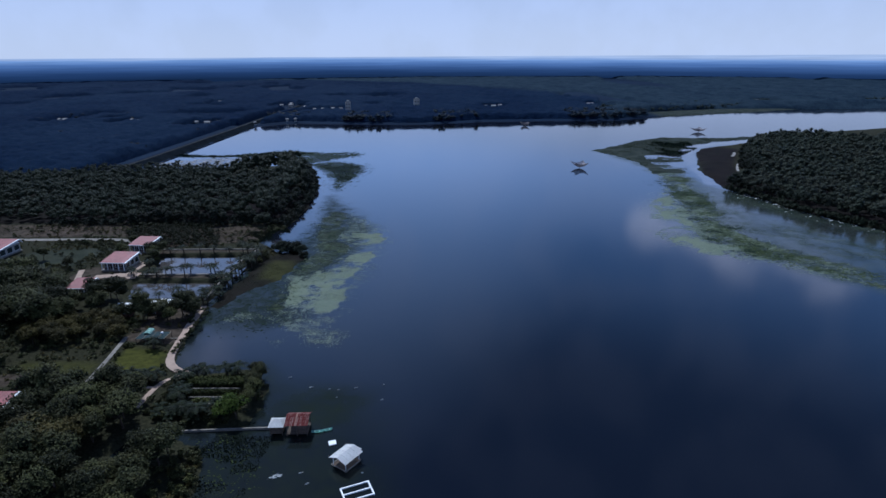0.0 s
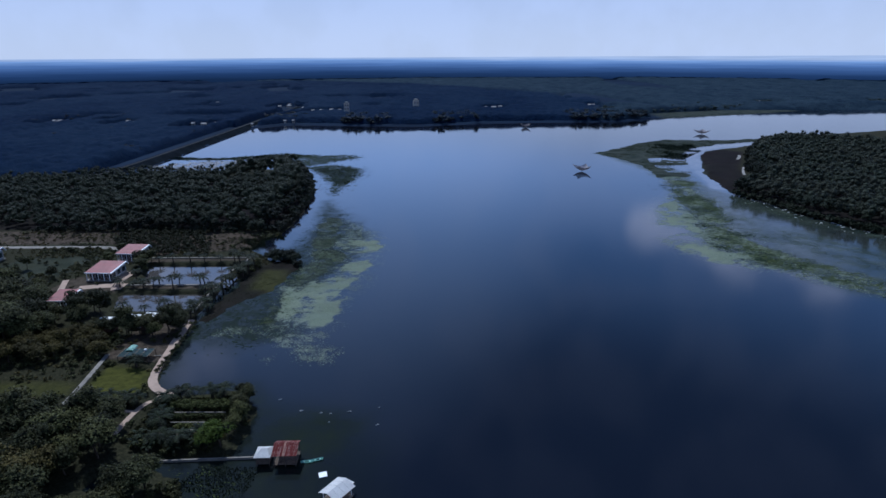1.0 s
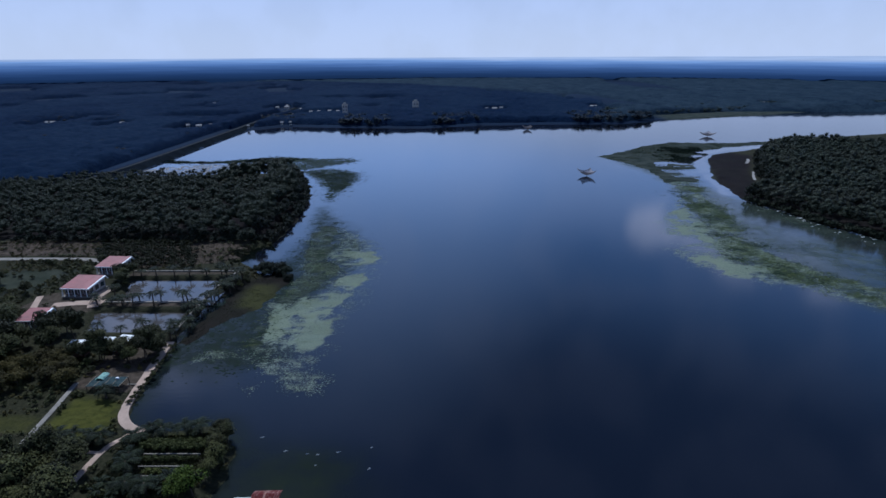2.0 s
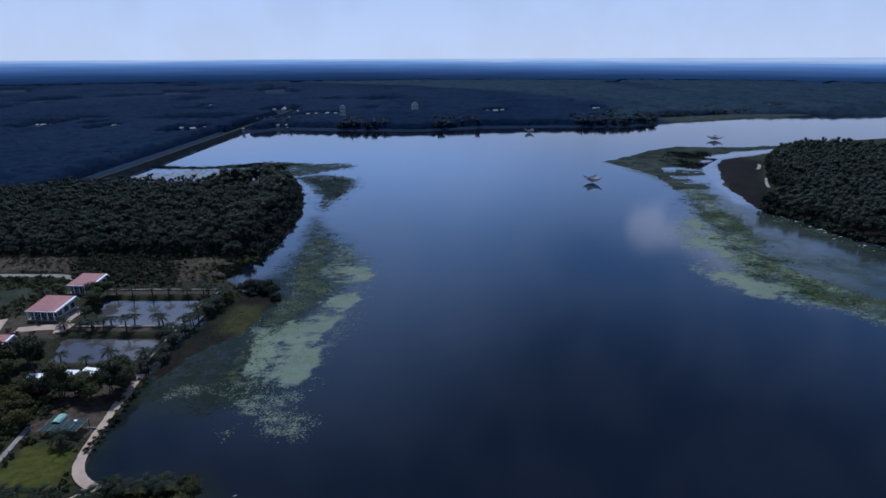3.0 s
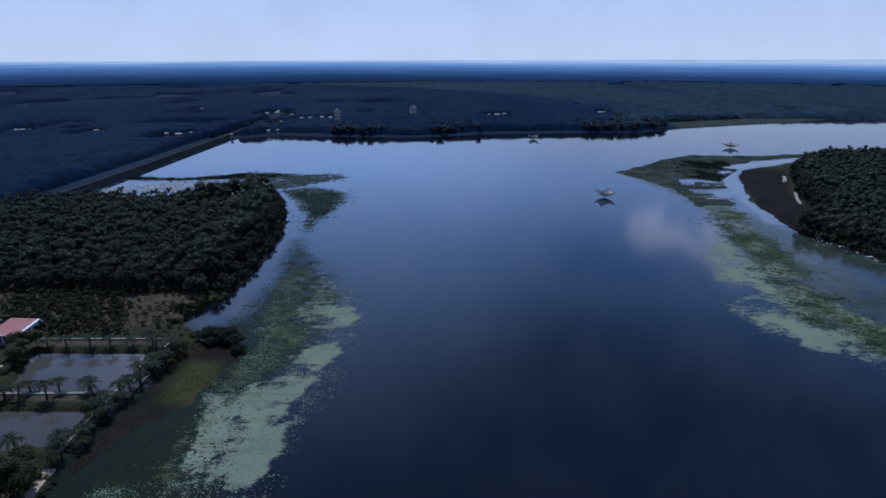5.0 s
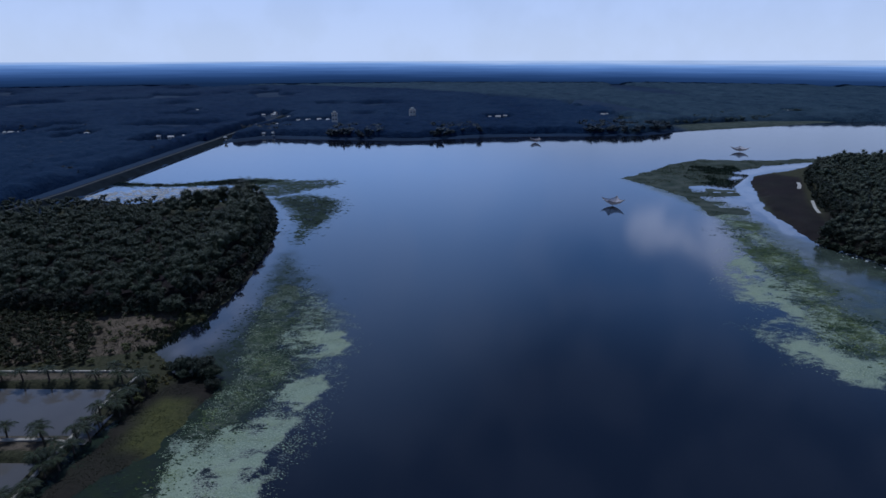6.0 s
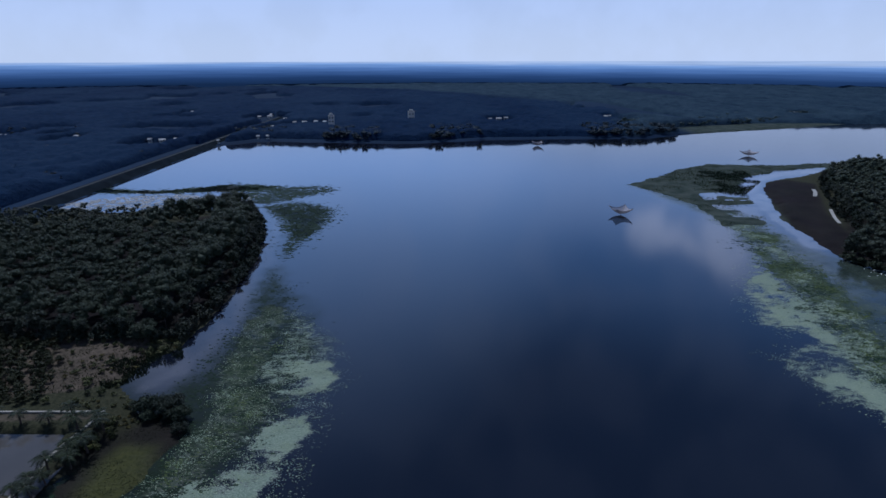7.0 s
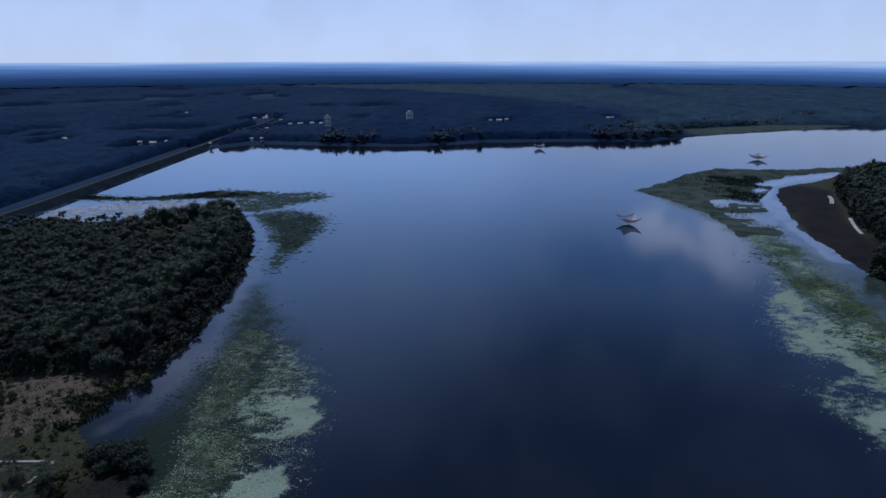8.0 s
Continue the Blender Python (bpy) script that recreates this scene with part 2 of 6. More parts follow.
def water_material():
    n = Nodes("lake_water")
    weed, scum, silt, lush = n.value("weed"), n.value("scum"), n.value("silt"), n.value("lush")
    tufts = n.ramp(n.noise(0.3, 7, rough=0.7), (0.36, 0.0), (0.64, 1.0))
    weed = n.sum("MULTIPLY", weed, n.sum("ADD", 0.62, n.sum("MULTIPLY", tufts, 0.38)))
    # each kind of plant covers the water where fine noise stays under its density
    flecks = n.sum("ADD", n.sum("MULTIPLY", n.noise(3.4, 6, n.scaled(0.75, 1.15, 1.0), 0.8), 0.58), n.sum("MULTIPLY", n.noise(0.5, 5, n.scaled(0.8, 1.2, 1.0), 0.65), 0.42))
    scum = n.ramp(n.sum("ADD", flecks, n.sum("MULTIPLY", n.sum("SUBTRACT", scum, 0.5), 0.42)), (0.47, 0.0), (0.56, 1.0))
    clumps = n.sum("ADD", n.sum("MULTIPLY", n.noise(0.8, 6, n.scaled(0.7, 1.2, 1.0), 0.7), 0.55), n.sum("MULTIPLY", n.noise(0.16, 4, n.scaled(0.7, 1.3, 1.0), 0.6), 0.45))
    lush = n.ramp(n.sum("ADD", clumps, n.sum("MULTIPLY", n.sum("SUBTRACT", lush, 0.5), 0.42)), (0.44, 0.0), (0.60, 0.9))
    deep = n.mix(n.noise(0.02, 2), (0.0038, 0.0049, 0.0090), (0.0047, 0.0060, 0.0108))
    mud = n.mix(n.ramp(silt, (0.55, 0.0), (1.0, 1.0)), (0.046, 0.044, 0.050), (0.075, 0.072, 0.078))
    deep = n.mix(n.sum("MULTIPLY", silt, n.ramp(n.noise(0.16, 6, rough=0.65), (0.36, 0.15), (0.62, 1.0))), deep, mud)
    dull = n.mix(n.noise(0.15, 5), (0.006, 0.009, 0.006), (0.018, 0.024, 0.014))
    murky = n.mix(n.ramp(n.noise(0.1, 6, rough=0.65), (0.36, 0.0), (0.62, 1.0)), (0.020, 0.028, 0.021), (0.046, 0.056, 0.042))
    dull = n.mix(n.value("murk"), dull, murky)
    rich = n.mix(n.ramp(n.noise(0.45, 6, rough=0.7), (0.38, 0.0), (0.62, 1.0)), (0.010, 0.018, 0.009), (0.044, 0.055, 0.030))
    pale = n.mix(n.ramp(n.noise(3.5, 5, rough=0.75), (0.38, 0.0), (0.66, 1.0)), (0.066, 0.085, 0.062), (0.188, 0.216, 0.168))
    pale = n.mix(n.ramp(n.noise(0.09, 4), (0.42, 0.0), (0.62, 0.6)), pale, (0.148, 0.170, 0.122))
    col = n.mix(weed, deep, dull)
    col = n.mix(scum, n.mix(lush, col, rich), pale)
    plants = n.sum("MAXIMUM", scum, lush)
    rough = n.sum("ADD", 0.06, n.sum("ADD", n.sum("MULTIPLY", plants, 0.5), n.sum("MULTIPLY", weed, 0.12)))
    n.set(Base_Color=col, Roughness=rough, IOR=n.sum("SUBTRACT", 1.33, n.sum("MULTIPLY", n.sum("MAXIMUM", n.sum("MULTIPLY", plants, 0.9), n.sum("MULTIPLY", weed, 0.95)), 0.31)))
    ripples = n.noise(1.0, 3, n.scaled(0.5, 1.3, 1.0))
    n.bump(ripples, 0.012, 0.5)
    return n.mat


def ground_material():
    n = Nodes("earth_and_grass")
    grass, bare, soil, field, marsh = n.value("grass"), n.value("bare"), n.value("soil"), n.value("field"), n.value("marsh")
    fine, mid, big = n.noise(1.8, 5, rough=0.65), n.noise(0.35, 4), n.noise(0.04, 4)
    scrub = n.mix(n.ramp(fine, (0.35, 0.0), (0.65, 1.0)), (0.009, 0.010, 0.005), (0.033, 0.031, 0.017))
    # far field plots, with the blue of distant haze put into the colour
    hazed_plot = n.mix(n.ramp(n.noise(0.006, 4, n.scaled(1, 0.35, 1)), (0.4, 0.0), (0.62, 1.0)), (0.004, 0.010, 0.025), (0.008, 0.017, 0.039))
    lawn = n.mix(n.ramp(n.noise(0.8, 6, rough=0.7), (0.35, 0.0), (0.65, 1.0)), (0.030, 0.033, 0.006), (0.066, 0.065, 0.012))
    dry = n.mix(n.ramp(n.noise(0.7, 5, rough=0.7), (0.35, 0.0), (0.65, 1.0)), (0.026, 0.020, 0.015), (0.078, 0.060, 0.046))
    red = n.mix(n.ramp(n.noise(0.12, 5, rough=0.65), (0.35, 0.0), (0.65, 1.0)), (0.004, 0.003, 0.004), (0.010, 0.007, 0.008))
    col = n.mix(grass, scrub, lawn)
    patchy = n.ramp(n.sum("ADD", n.sum("MULTIPLY", bare, 1.0), n.sum("MULTIPLY", n.sum("SUBTRACT", fine, 0.5), 0.9)), (0.35, 0.0), (0.62, 1.0))
    col = n.mix(patchy, col, dry)
    # dark soil, and the shade painted on the ground under the woods
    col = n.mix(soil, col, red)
    col = n.mix(n.ramp(big, (0.35, 0.0), (0.7, 0.5)), col, n.mix(0.5, col, (0.03, 0.032, 0.02)))
    col = n.mix(n.sum("MULTIPLY", field, n.sum("SUBTRACT", 1.0, grass)), col, hazed_plot)
    wet = n.mix(n.ramp(n.noise(0.14, 6, rough=0.7), (0.36, 0.0), (0.62, 1.0)), (0.012, 0.018, 0.014), (0.038, 0.043, 0.036))
    col = n.mix(marsh, col, wet)
    n.set(Base_Color=col, Roughness=0.95, Specular_IOR_Level=0.04).bump(fine, 0.12)
    return n.mat


WATER, EARTH = water_material(), ground_material()
CONCRETE = plain("concrete", (0.21, 0.19, 0.165), 0.9, vary=0.3, scale=0.6)
PAVING = plain("pale_path", (0.36, 0.27, 0.21), 0.9, vary=0.2, scale=0.5)

# ---- plan of land and water ----
LAND_WEST = [(-37, -300), (-37, 60), (-37.5, 72), (-40, 81), (-47, 83.5), (-46, 85.6), (-34.5, 86.4), (-34, 92), (-34, 99), (-39, 106), (-46, 104), (-54, 103.5), (-57.3, 108), (-58.7, 116), (-59.5, 124), (-60.5, 134),
             (-61.5, 148), (-61, 160), (-58, 170), (-54, 180), (-58, 186), (-64, 193), (-64, 202), (-59, 210), (-58.5, 240), (-60.5, 272), (-66.5, 300), (-76, 328), (-84, 343),
             (-100, 340), (-130, 336), (-150, 334), (-171, 338), (-171, 536), (-150, 561), (-136, 566), (-77, 555), (-25, 549), (37, 573), (90, 577), (165, 579), (219, 615),
             (270, 634), (337, 662), (420, 700), (520, 722), (900, 770), (9000, 900), (9000, 9000), (-9000, 9000), (-9000, -300)]
LAND_EAST = [(131, 274), (137, 257), (143, 229), (150, 215), (157, 205), (180, 172), (215, 120), (300, -300), (9000, -300), (9000, 700), (900, 600), (500, 560), (300, 482),
             (241, 457), (213, 426), (188, 410), (172, 400), (158, 380), (147, 351), (138, 320), (132, 290)]
SPIT = [(94.5, 393), (110, 408), (137, 436), (164, 457), (201, 453), (243, 462), (240, 448), (213, 439), (191, 430), (165, 411), (151, 386), (140, 350), (131, 321), (125, 312), (117, 316), (109, 312), (112.5, 328),
        (112, 347), (107.5, 362), (100.4, 382)]
SPIT_POOLS = [(124, 371), (144, 377), (146, 360), (139, 345), (131, 322), (121, 326), (120, 350)]
MARSH = [(-60.5, 130), (-56, 133), (-52, 148), (-46.5, 158), (-44, 168), (-44, 178), (-52, 184), (-58, 174), (-61.5, 150)]
FLATS = [(-172, 384), (-156, 379), (-137, 379), (-110, 395), (-84, 388), (-92, 380), (-110, 378), (-140, 373), (-172, 375)]
POOL = [(-54.5, 78), (-49.5, 77.5), (-48.5, 82), (-53, 83)]
PONDS = [[(-90.0, 176.8), (-64.8, 176.6), (-61.6, 161.0), (-84.6, 160.8)], [(-87.6, 154.4), (-65.0, 154.2), (-64.4, 143.2), (-83.0, 141.5)]]


def land(x, y):
    """Signed distance to the shore, positive on land."""
    wob = (fractal(x, y, 14, 3) - 0.5) * 5 + (lattice(x, y, 3, 5) - 0.5) * 1.6
    return np.maximum(inside(LAND_WEST, x, y), inside(LAND_EAST, x, y)) + np.where(y > 320, 1.0, 0.55) * wob


def height(x, y):
    x, y = np.asarray(x, float), np.asarray(y, float)
    d = land(x, y)
    z = np.where(d > 0, 1.0 * smooth(0, 5, d), -1.6 * smooth(0, 7, -d))
    low = inside(FLATS, x, y) + (fractal(x, y, 9, 8) - 0.5) * 15
    pools = smooth(-3, 2, inside(SPIT_POOLS, x, y)) * smooth(0.38, 0.52, fractal(x, y * 1.6, 11, 18, 4))
    spit = inside(SPIT, x, y) + (fractal(x, y, 8, 8, 4) - 0.5) * 7
    z = np.maximum(z, -1.6 + 1.74 * smooth(-5, 1.5, spit) - 0.4 * pools)
    low = np.maximum(low, inside(MARSH, x, y) + (fractal(x, y, 7, 10) - 0.5) * 7)
    z = np.maximum(z, -1.6 + 1.74 * smooth(-9, 4, low))
    for pond in PONDS + [POOL]:
        z = np.where(d > 0, np.minimum(z, 1.0 - 2.2 * smooth(-0.5, 1.2, inside(pond, x, y))), z)
    z = z + np.where(d > 3, (fractal(x, y, 30, 9) - 0.5) * 0.5, 0)
    far = np.hypot(x, y)
    z = z + 12 * smooth(700, 6200, far) * smooth(0, 120, d) + 6 * (fractal(x, y, 500, 12) - 0.5) * smooth(900, 1800, far)
    return z


ground_x = spaced(np.arange(-215, 226, 1.3), -5200, 5200, 46)
ground_y = np.concatenate([np.linspace(-300, 40, 18)[:-1], np.arange(40, 360, 1.3), np.arange(360, 720, 3.0), 720 + np.geomspace(4, 4300, 50)])
gx, gy = np.meshgrid(ground_x, ground_y)
LAWNS = [[(-88.5, 107.5), (-82, 102), (-76, 101.6), (-70.5, 103.6), (-71, 107.5), (-75, 108)], [(-57.5, 104), (-59.5, 113), (-68.5, 114.5), (-69, 100), (-62, 98)], [(-39.5, 103.6), (-51, 103.6), (-51, 101.2), (-38.5, 101.2)],
         [(-113, 184), (-128, 180), (-140, 168), (-120, 164), (-112, 172)]]
grass_amount = np.max([smooth(-0.6, 0.8, inside(p, gx, gy)) * (0.5, 1, 1, 0.3)[k] for k, p in enumerate(LAWNS)], axis=0)
BARE = [[(-220, 213), (-66, 213), (-63, 200), (-68, 190), (-92, 184), (-100, 196), (-220, 197)], [(-58, 136), (-72, 136), (-72, 117), (-60, 116)], [(-92, 182), (-62, 182), (-60, 180), (-92, 178)],
        [(-90, 170), (-106, 165), (-108, 155), (-88, 152)], [(-85.5, 161), (-62, 161), (-64, 156), (-87, 156)], [(-38, 93.5), (-49, 93.5), (-49, 91), (-38, 91)], [(-72, 103), (-88, 103), (-88, 98), (-72, 98)]]
bare_amount = 0.9 * np.max([smooth(-1.5, 2.0, inside(p, gx, gy)) for p in BARE], axis=0)
soil_and_shade_amount = smooth(-2, 2, inside([(131, 268), (128, 290), (134, 320), (143, 352), (156, 384), (178, 405), (190, 390), (181, 372), (160, 330), (150, 300), (150, 285)], gx, gy))


soil_and_shade_amount = np.maximum(soil_and_shade_amount, 0.85 * smooth(-4, 2, inside(MARSH, gx, gy) + (fractal(gx, gy, 5, 13) - 0.5) * 6) * (1 - smooth(-1, 3, inside([(-55, 157), (-56, 168), (-54, 175), (-47, 174), (-42.5, 166), (-43, 158), (-47, 155)], gx, gy))))
# dark litter under the woods, with the shade at their foot painted in
soil_and_shade_amount = np.maximum(soil_and_shade_amount, smooth(-2, 3, np.maximum(inside([(-230, 214), (-78, 214), (-60, 216), (-57, 240), (-59, 272), (-66, 300), (-82, 342), (-112, 311), (-230, 292)], gx, gy), inside([(131, 272), (143, 228), (157, 204), (181, 171), (262, 236), (325, 400), (250, 446), (183, 358)], gx, gy))))
marsh_amount = smooth(-9, -4, inside(SPIT, gx, gy))
soil_and_shade_amount = soil_and_shade_amount * (1 - marsh_amount)


def plain_edge(x, y):
    """How far out the dark woods end and the lighter plain begins."""
    return np.interp(x / np.maximum(y, 1), [-0.8, -0.22, -0.03, 0.11, 0.2, 0.28, 0.35, 0.8], [1500, 1460, 1230, 1040, 900, 760, 700, 700])


# far land takes the haze-blue plot colour, the mud flats a share
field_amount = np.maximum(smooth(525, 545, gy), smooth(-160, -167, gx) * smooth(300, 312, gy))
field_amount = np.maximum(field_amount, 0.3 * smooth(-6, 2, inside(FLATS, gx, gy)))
marsh_patch = inside([(-55, 157), (-56, 168), (-54, 175), (-47, 174), (-42.5, 166), (-43, 158), (-47, 155)], gx, gy) + (fractal(gx, gy, 6, 11) - 0.5) * 7
grass_amount = np.maximum(grass_amount, 0.42 * smooth(-2, 3, marsh_patch))
marsh_amount = np.maximum(marsh_amount, 0.75 * smooth(-2, 3, inside([(-108, 186), (-128, 183), (-144, 168), (-124, 160), (-110, 166)], gx, gy)) * (0.5 + 0.7 * fractal(gx, gy, 6, 19)))
marsh_amount = np.maximum(marsh_amount, smooth(60, 30, land(gx, gy)) * smooth(205, 225, gx) * smooth(570, 600, gy) * smooth(1000, 900, gy))
ground = tagged(new("ground", grid_mesh("ground", ground_x, ground_y, height(gx, gy), EARTH, grass=grass_amount, bare=bare_amount, soil=soil_and_shade_amount, field=field_amount, marsh=marsh_amount)),
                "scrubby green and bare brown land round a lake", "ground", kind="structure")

# ---- lake water ----
WEST_MATS = [[(-45, 154), (-46.5, 161), (-41, 162.5), (-33, 168), (-33, 176), (-29.5, 182), (-24, 184), (-22, 176), (-24, 169), (-26, 163), (-28.5, 156), (-27.5, 146), (-27, 140), (-29, 135), (-33, 133), (-38.6, 131.4), (-41.5, 135), (-43, 142), (-44, 150)],
             [(-37.5, 192), (-38.3, 200), (-36, 207), (-30, 208), (-23.5, 204), (-21, 196), (-22.5, 191), (-28, 189.6)]]
WEST_DRIFT = [[(-39.6, 131.4), (-28, 134), (-25.3, 127), (-22.5, 121), (-25.2, 115.5), (-31, 116.7), (-36, 121), (-37, 116.7), (-38.3, 118.7), (-34.6, 122.4), (-42, 128), (-42, 129.7)],
              [(-54.5, 128.5), (-53, 131.4), (-51, 134), (-46.4, 134.4), (-45, 132.2), (-49.6, 130.6)], [(-42, 164.7), (-43.6, 173), (-43, 185), (-39.6, 183), (-39.6, 174.5), (-39.8, 164.7)],
              [(-37.5, 206), (-38.5, 221), (-36, 227), (-30, 222), (-23, 206), (-26, 200)]]
WEST_GREEN = [(-48, 227), (-47, 236), (-40, 231), (-38, 208), (-38, 197), (-35, 190), (-28, 188.5), (-31, 184), (-33, 175), (-34, 168), (-41, 162), (-45, 160), (-44, 172), (-43, 186), (-47, 202)]
WEST_FRESH = [(-44.6, 135), (-46, 146.7), (-42, 152), (-41.5, 140), (-41, 134)]
WEST_SPECKLE = [(-44, 130), (-34, 127), (-24.5, 132), (-24.5, 150), (-21, 160), (-20, 176), (-20, 186), (-18.5, 197), (-24, 214), (-35, 229), (-46, 234), (-48, 216), (-45, 195), (-43, 178), (-46, 158)]
WEST_WEED = [(-42, 124), (-60, 128), (-62, 150), (-57, 172), (-52, 186), (-51, 205), (-50.5, 232), (-53, 262), (-45, 248), (-33, 226), (-27, 210), (-28, 190), (-31, 170), (-38, 155), (-36, 134)]
TIP_WEED = [(-80, 345), (-66, 322), (-57, 297), (-52, 275), (-50, 291), (-46, 314), (-47, 342), (-66, 354)]
TIP_STREAK = [(-93, 356), (-98, 380), (-76, 388), (-60, 388), (-54, 380), (-66, 366), (-80, 352)]
EAST_BELT = [(96, 391), (108, 346), (110, 308), (104, 271), (96, 233), (89, 208), (85, 190), (88, 180), (99, 172), (118, 150), (130, 158), (112, 188), (106, 197), (107, 212), (109, 227), (115, 258), (122, 298), (128, 330), (125, 350), (112, 376)]
EAST_WEED = [(96, 391), (108, 346), (111, 308), (104, 270), (100, 242), (97, 215), (97, 190), (104, 162), (118, 142), (215, 118), (157, 206), (143, 230), (131, 274), (126, 290), (122, 320), (128, 350), (112, 376)]
EAST_GREEN = [(114, 342), (107, 297), (101, 265), (97, 240), (93, 215), (89, 205), (88, 196), (92, 186), (95, 178), (105, 162), (120, 148), (128, 156), (114, 178), (107, 191), (105, 203), (108, 220), (112, 240), (117, 262), (120, 280), (126, 305), (130, 325), (124, 340)]
EAST_MATS = [[(104, 276), (100, 258), (98, 239), (94, 218), (89, 205), (88, 199), (90, 190), (95, 189), (95, 183), (91, 175), (84, 178), (79, 184.5), (75, 188), (76, 195), (81, 203), (88, 209), (87, 219), (82, 222), (80.5, 229), (86, 244), (97, 268)]]
EAST_DRIFT = [[(70.5, 208), (70.5, 200.5), (72, 193), (75, 187), (84, 177.5), (98, 168), (112, 152), (122, 146), (120, 154), (104, 170), (92, 190), (88, 204), (81, 207)], [(81, 216), (79, 228), (84.5, 245), (90, 256), (92, 246), (86, 228)]]
EAST_SPECKLE = [(112, 335), (104, 290), (94, 262), (80, 240), (77, 222), (86, 214), (70, 207), (74, 187), (98, 168), (118, 146), (124, 160), (109, 190), (107, 215), (110, 240), (114, 262), (120, 290), (126, 320)]
water_x = spaced(np.concatenate([np.arange(-190, -70, 3.0), np.arange(-70, -10, 0.8), np.arange(-10, 66, 4.0), np.arange(66, 140, 1.2), np.arange(140, 232, 3.0)]), -900, 1200, 14)
water_y = np.concatenate([np.linspace(-300, 60, 10)[:-1], np.arange(60, 110, 2.0), np.arange(110, 310, 1.0), np.arange(310, 470, 2.0), 470 + np.geomspace(4, 400, 16)])
wx, wy = np.meshgrid(water_x, water_y)


def weed_at(x, y):
    w = (fractal(x, y, 10, 21) - 0.5) * 12
    a = 0.95 * smooth(-5, 5, inside(WEST_WEED, x, y) + w)
    b = 1.0 * np.maximum(smooth(-3, 4, inside(TIP_WEED, x, y) + w * 0.6), smooth(0, 4, inside(TIP_STREAK, x, y) + (fractal(x, y * 4, 14, 23) - 0.5) * 30))
    c = np.maximum(smooth(-4, 4, inside(EAST_BELT, x, y) + w * 0.5), 1.0 * smooth(-4, 4, inside(EAST_WEED, x, y) + w * 0.5) * (1 - 0.25 * smooth(0.42, 0.62, fractal(x, y, 16, 27))))
    e = 0.6 * smooth(-8, 7, inside([(-42, 36), (-14, 42), (-12, 76), (-20, 98), (-34, 100), (-42, 80)], x, y) + w * 0.7)
    d = 0.85 * smooth(9, 0, np.hypot((x + 24) / 1.3, y - 92) - 3 + w * 0.5)
    return np.maximum.reduce([a, b, c, d, e, 0.6 * smooth(-6, 0, land(x, y)) * smooth(205, 190, y)])


def mats(polys, x, y, seed, ragged=5.0):
    """Signed distance into loose outlines with ragged edges."""
    w = (fractal(x, y, 7, seed, 5) - 0.5) * ragged
    return np.max([inside(p, x, y) for p in polys], axis=0) + w


def scum_at(x, y):
    """How thickly pale weed floats, 0 to 1."""
    mottle = 0.38 + 0.43 * smooth(0.3, 0.6, fractal(x, y, 5, 48, 4))
    solid = np.maximum(smooth(-1.6, 1.8, mats(WEST_MATS, x, y, 41)), 1.05 * smooth(-6, 5, mats(EAST_MATS, x, y, 43, 9)))
    drift = np.maximum(0.42 * smooth(-1.5, 2, mats(WEST_DRIFT, x, y, 44)), 0.46 * smooth(-2, 3, mats(EAST_DRIFT, x, y, 49, 7)))
    thin = np.maximum(0.33 * smooth(-2, 3, mats([WEST_SPECKLE], x, y, 45)), 0.47 * smooth(-2, 4, mats([EAST_SPECKLE], x, y, 46, 7)))
    return np.maximum.reduce([solid * mottle, drift * (0.8 + 0.35 * fractal(x, y, 4, 50, 3)), thin * (0.55 + 0.6 * smooth(0.35, 0.62, fractal(x, y, 6, 47, 4)))])


def lush_at(x, y):
    """How thickly fresh green weed grows, 0 to 1."""
    west = np.maximum(0.62 * smooth(-2.5, 2.5, mats([WEST_GREEN], x, y, 68)), 0.66 * smooth(-1.5, 1.5, mats([WEST_FRESH], x, y, 69, 3)))
    east = smooth(-3, 4, mats([EAST_GREEN], x, y, 70, 7)) * (0.34 + 0.5 * smooth(0.35, 0.6, fractal(x, y, 13, 71, 4)))
    return np.maximum(west * (0.7 + 0.5 * fractal(x, y, 9, 72, 3)), east)


def silt_at(x, y):
    d = along([(-59, 192), (-55, 198), (-53, 211), (-52.5, 226), (-54, 243), (-58, 264), (-62, 300), (-70, 330)], x, y) + (fractal(x, y, 9, 61, 4) - 0.5) * 8
    w = smooth(-4, 2, inside(SPIT_POOLS, x, y))
    e = along([(-186, 334), (-172, 352), (-150, 358), (-120, 360), (-90, 362)], x, y) + (fractal(x, y * 2, 10, 62) - 0.5) * 22
    g = along([(120, 240), (128, 222), (137, 208), (150, 190)], x, y) + (fractal(x, y, 12, 63) - 0.5) * 14
    h = along([(125, 372), (122, 345), (128, 318)], x, y) + (fractal(x, y, 10, 64) - 0.5) * 14
    k = along([(212, 431), (191, 423), (170, 408), (154, 384), (143.5, 347), (136, 317), (130.5, 286)], x, y) + (fractal(x, y, 9, 65) - 0.5) * 4
    return np.maximum.reduce([np.interp(y, [190, 215, 260], [0.5, 0.35, 0.5]) * smooth(3.8, 0.6, d), 1.6 * smooth(9, 3, e), 0.35 * smooth(9, 3, g), 0.3 * smooth(8, 2, h), 0.9 * w, 1.9 * smooth(4.4, 2.4, k)])


weed_amount = weed_at(wx, wy)
murk_amount = smooth(70, 90, wx)
silt_amount = silt_at(wx, wy)
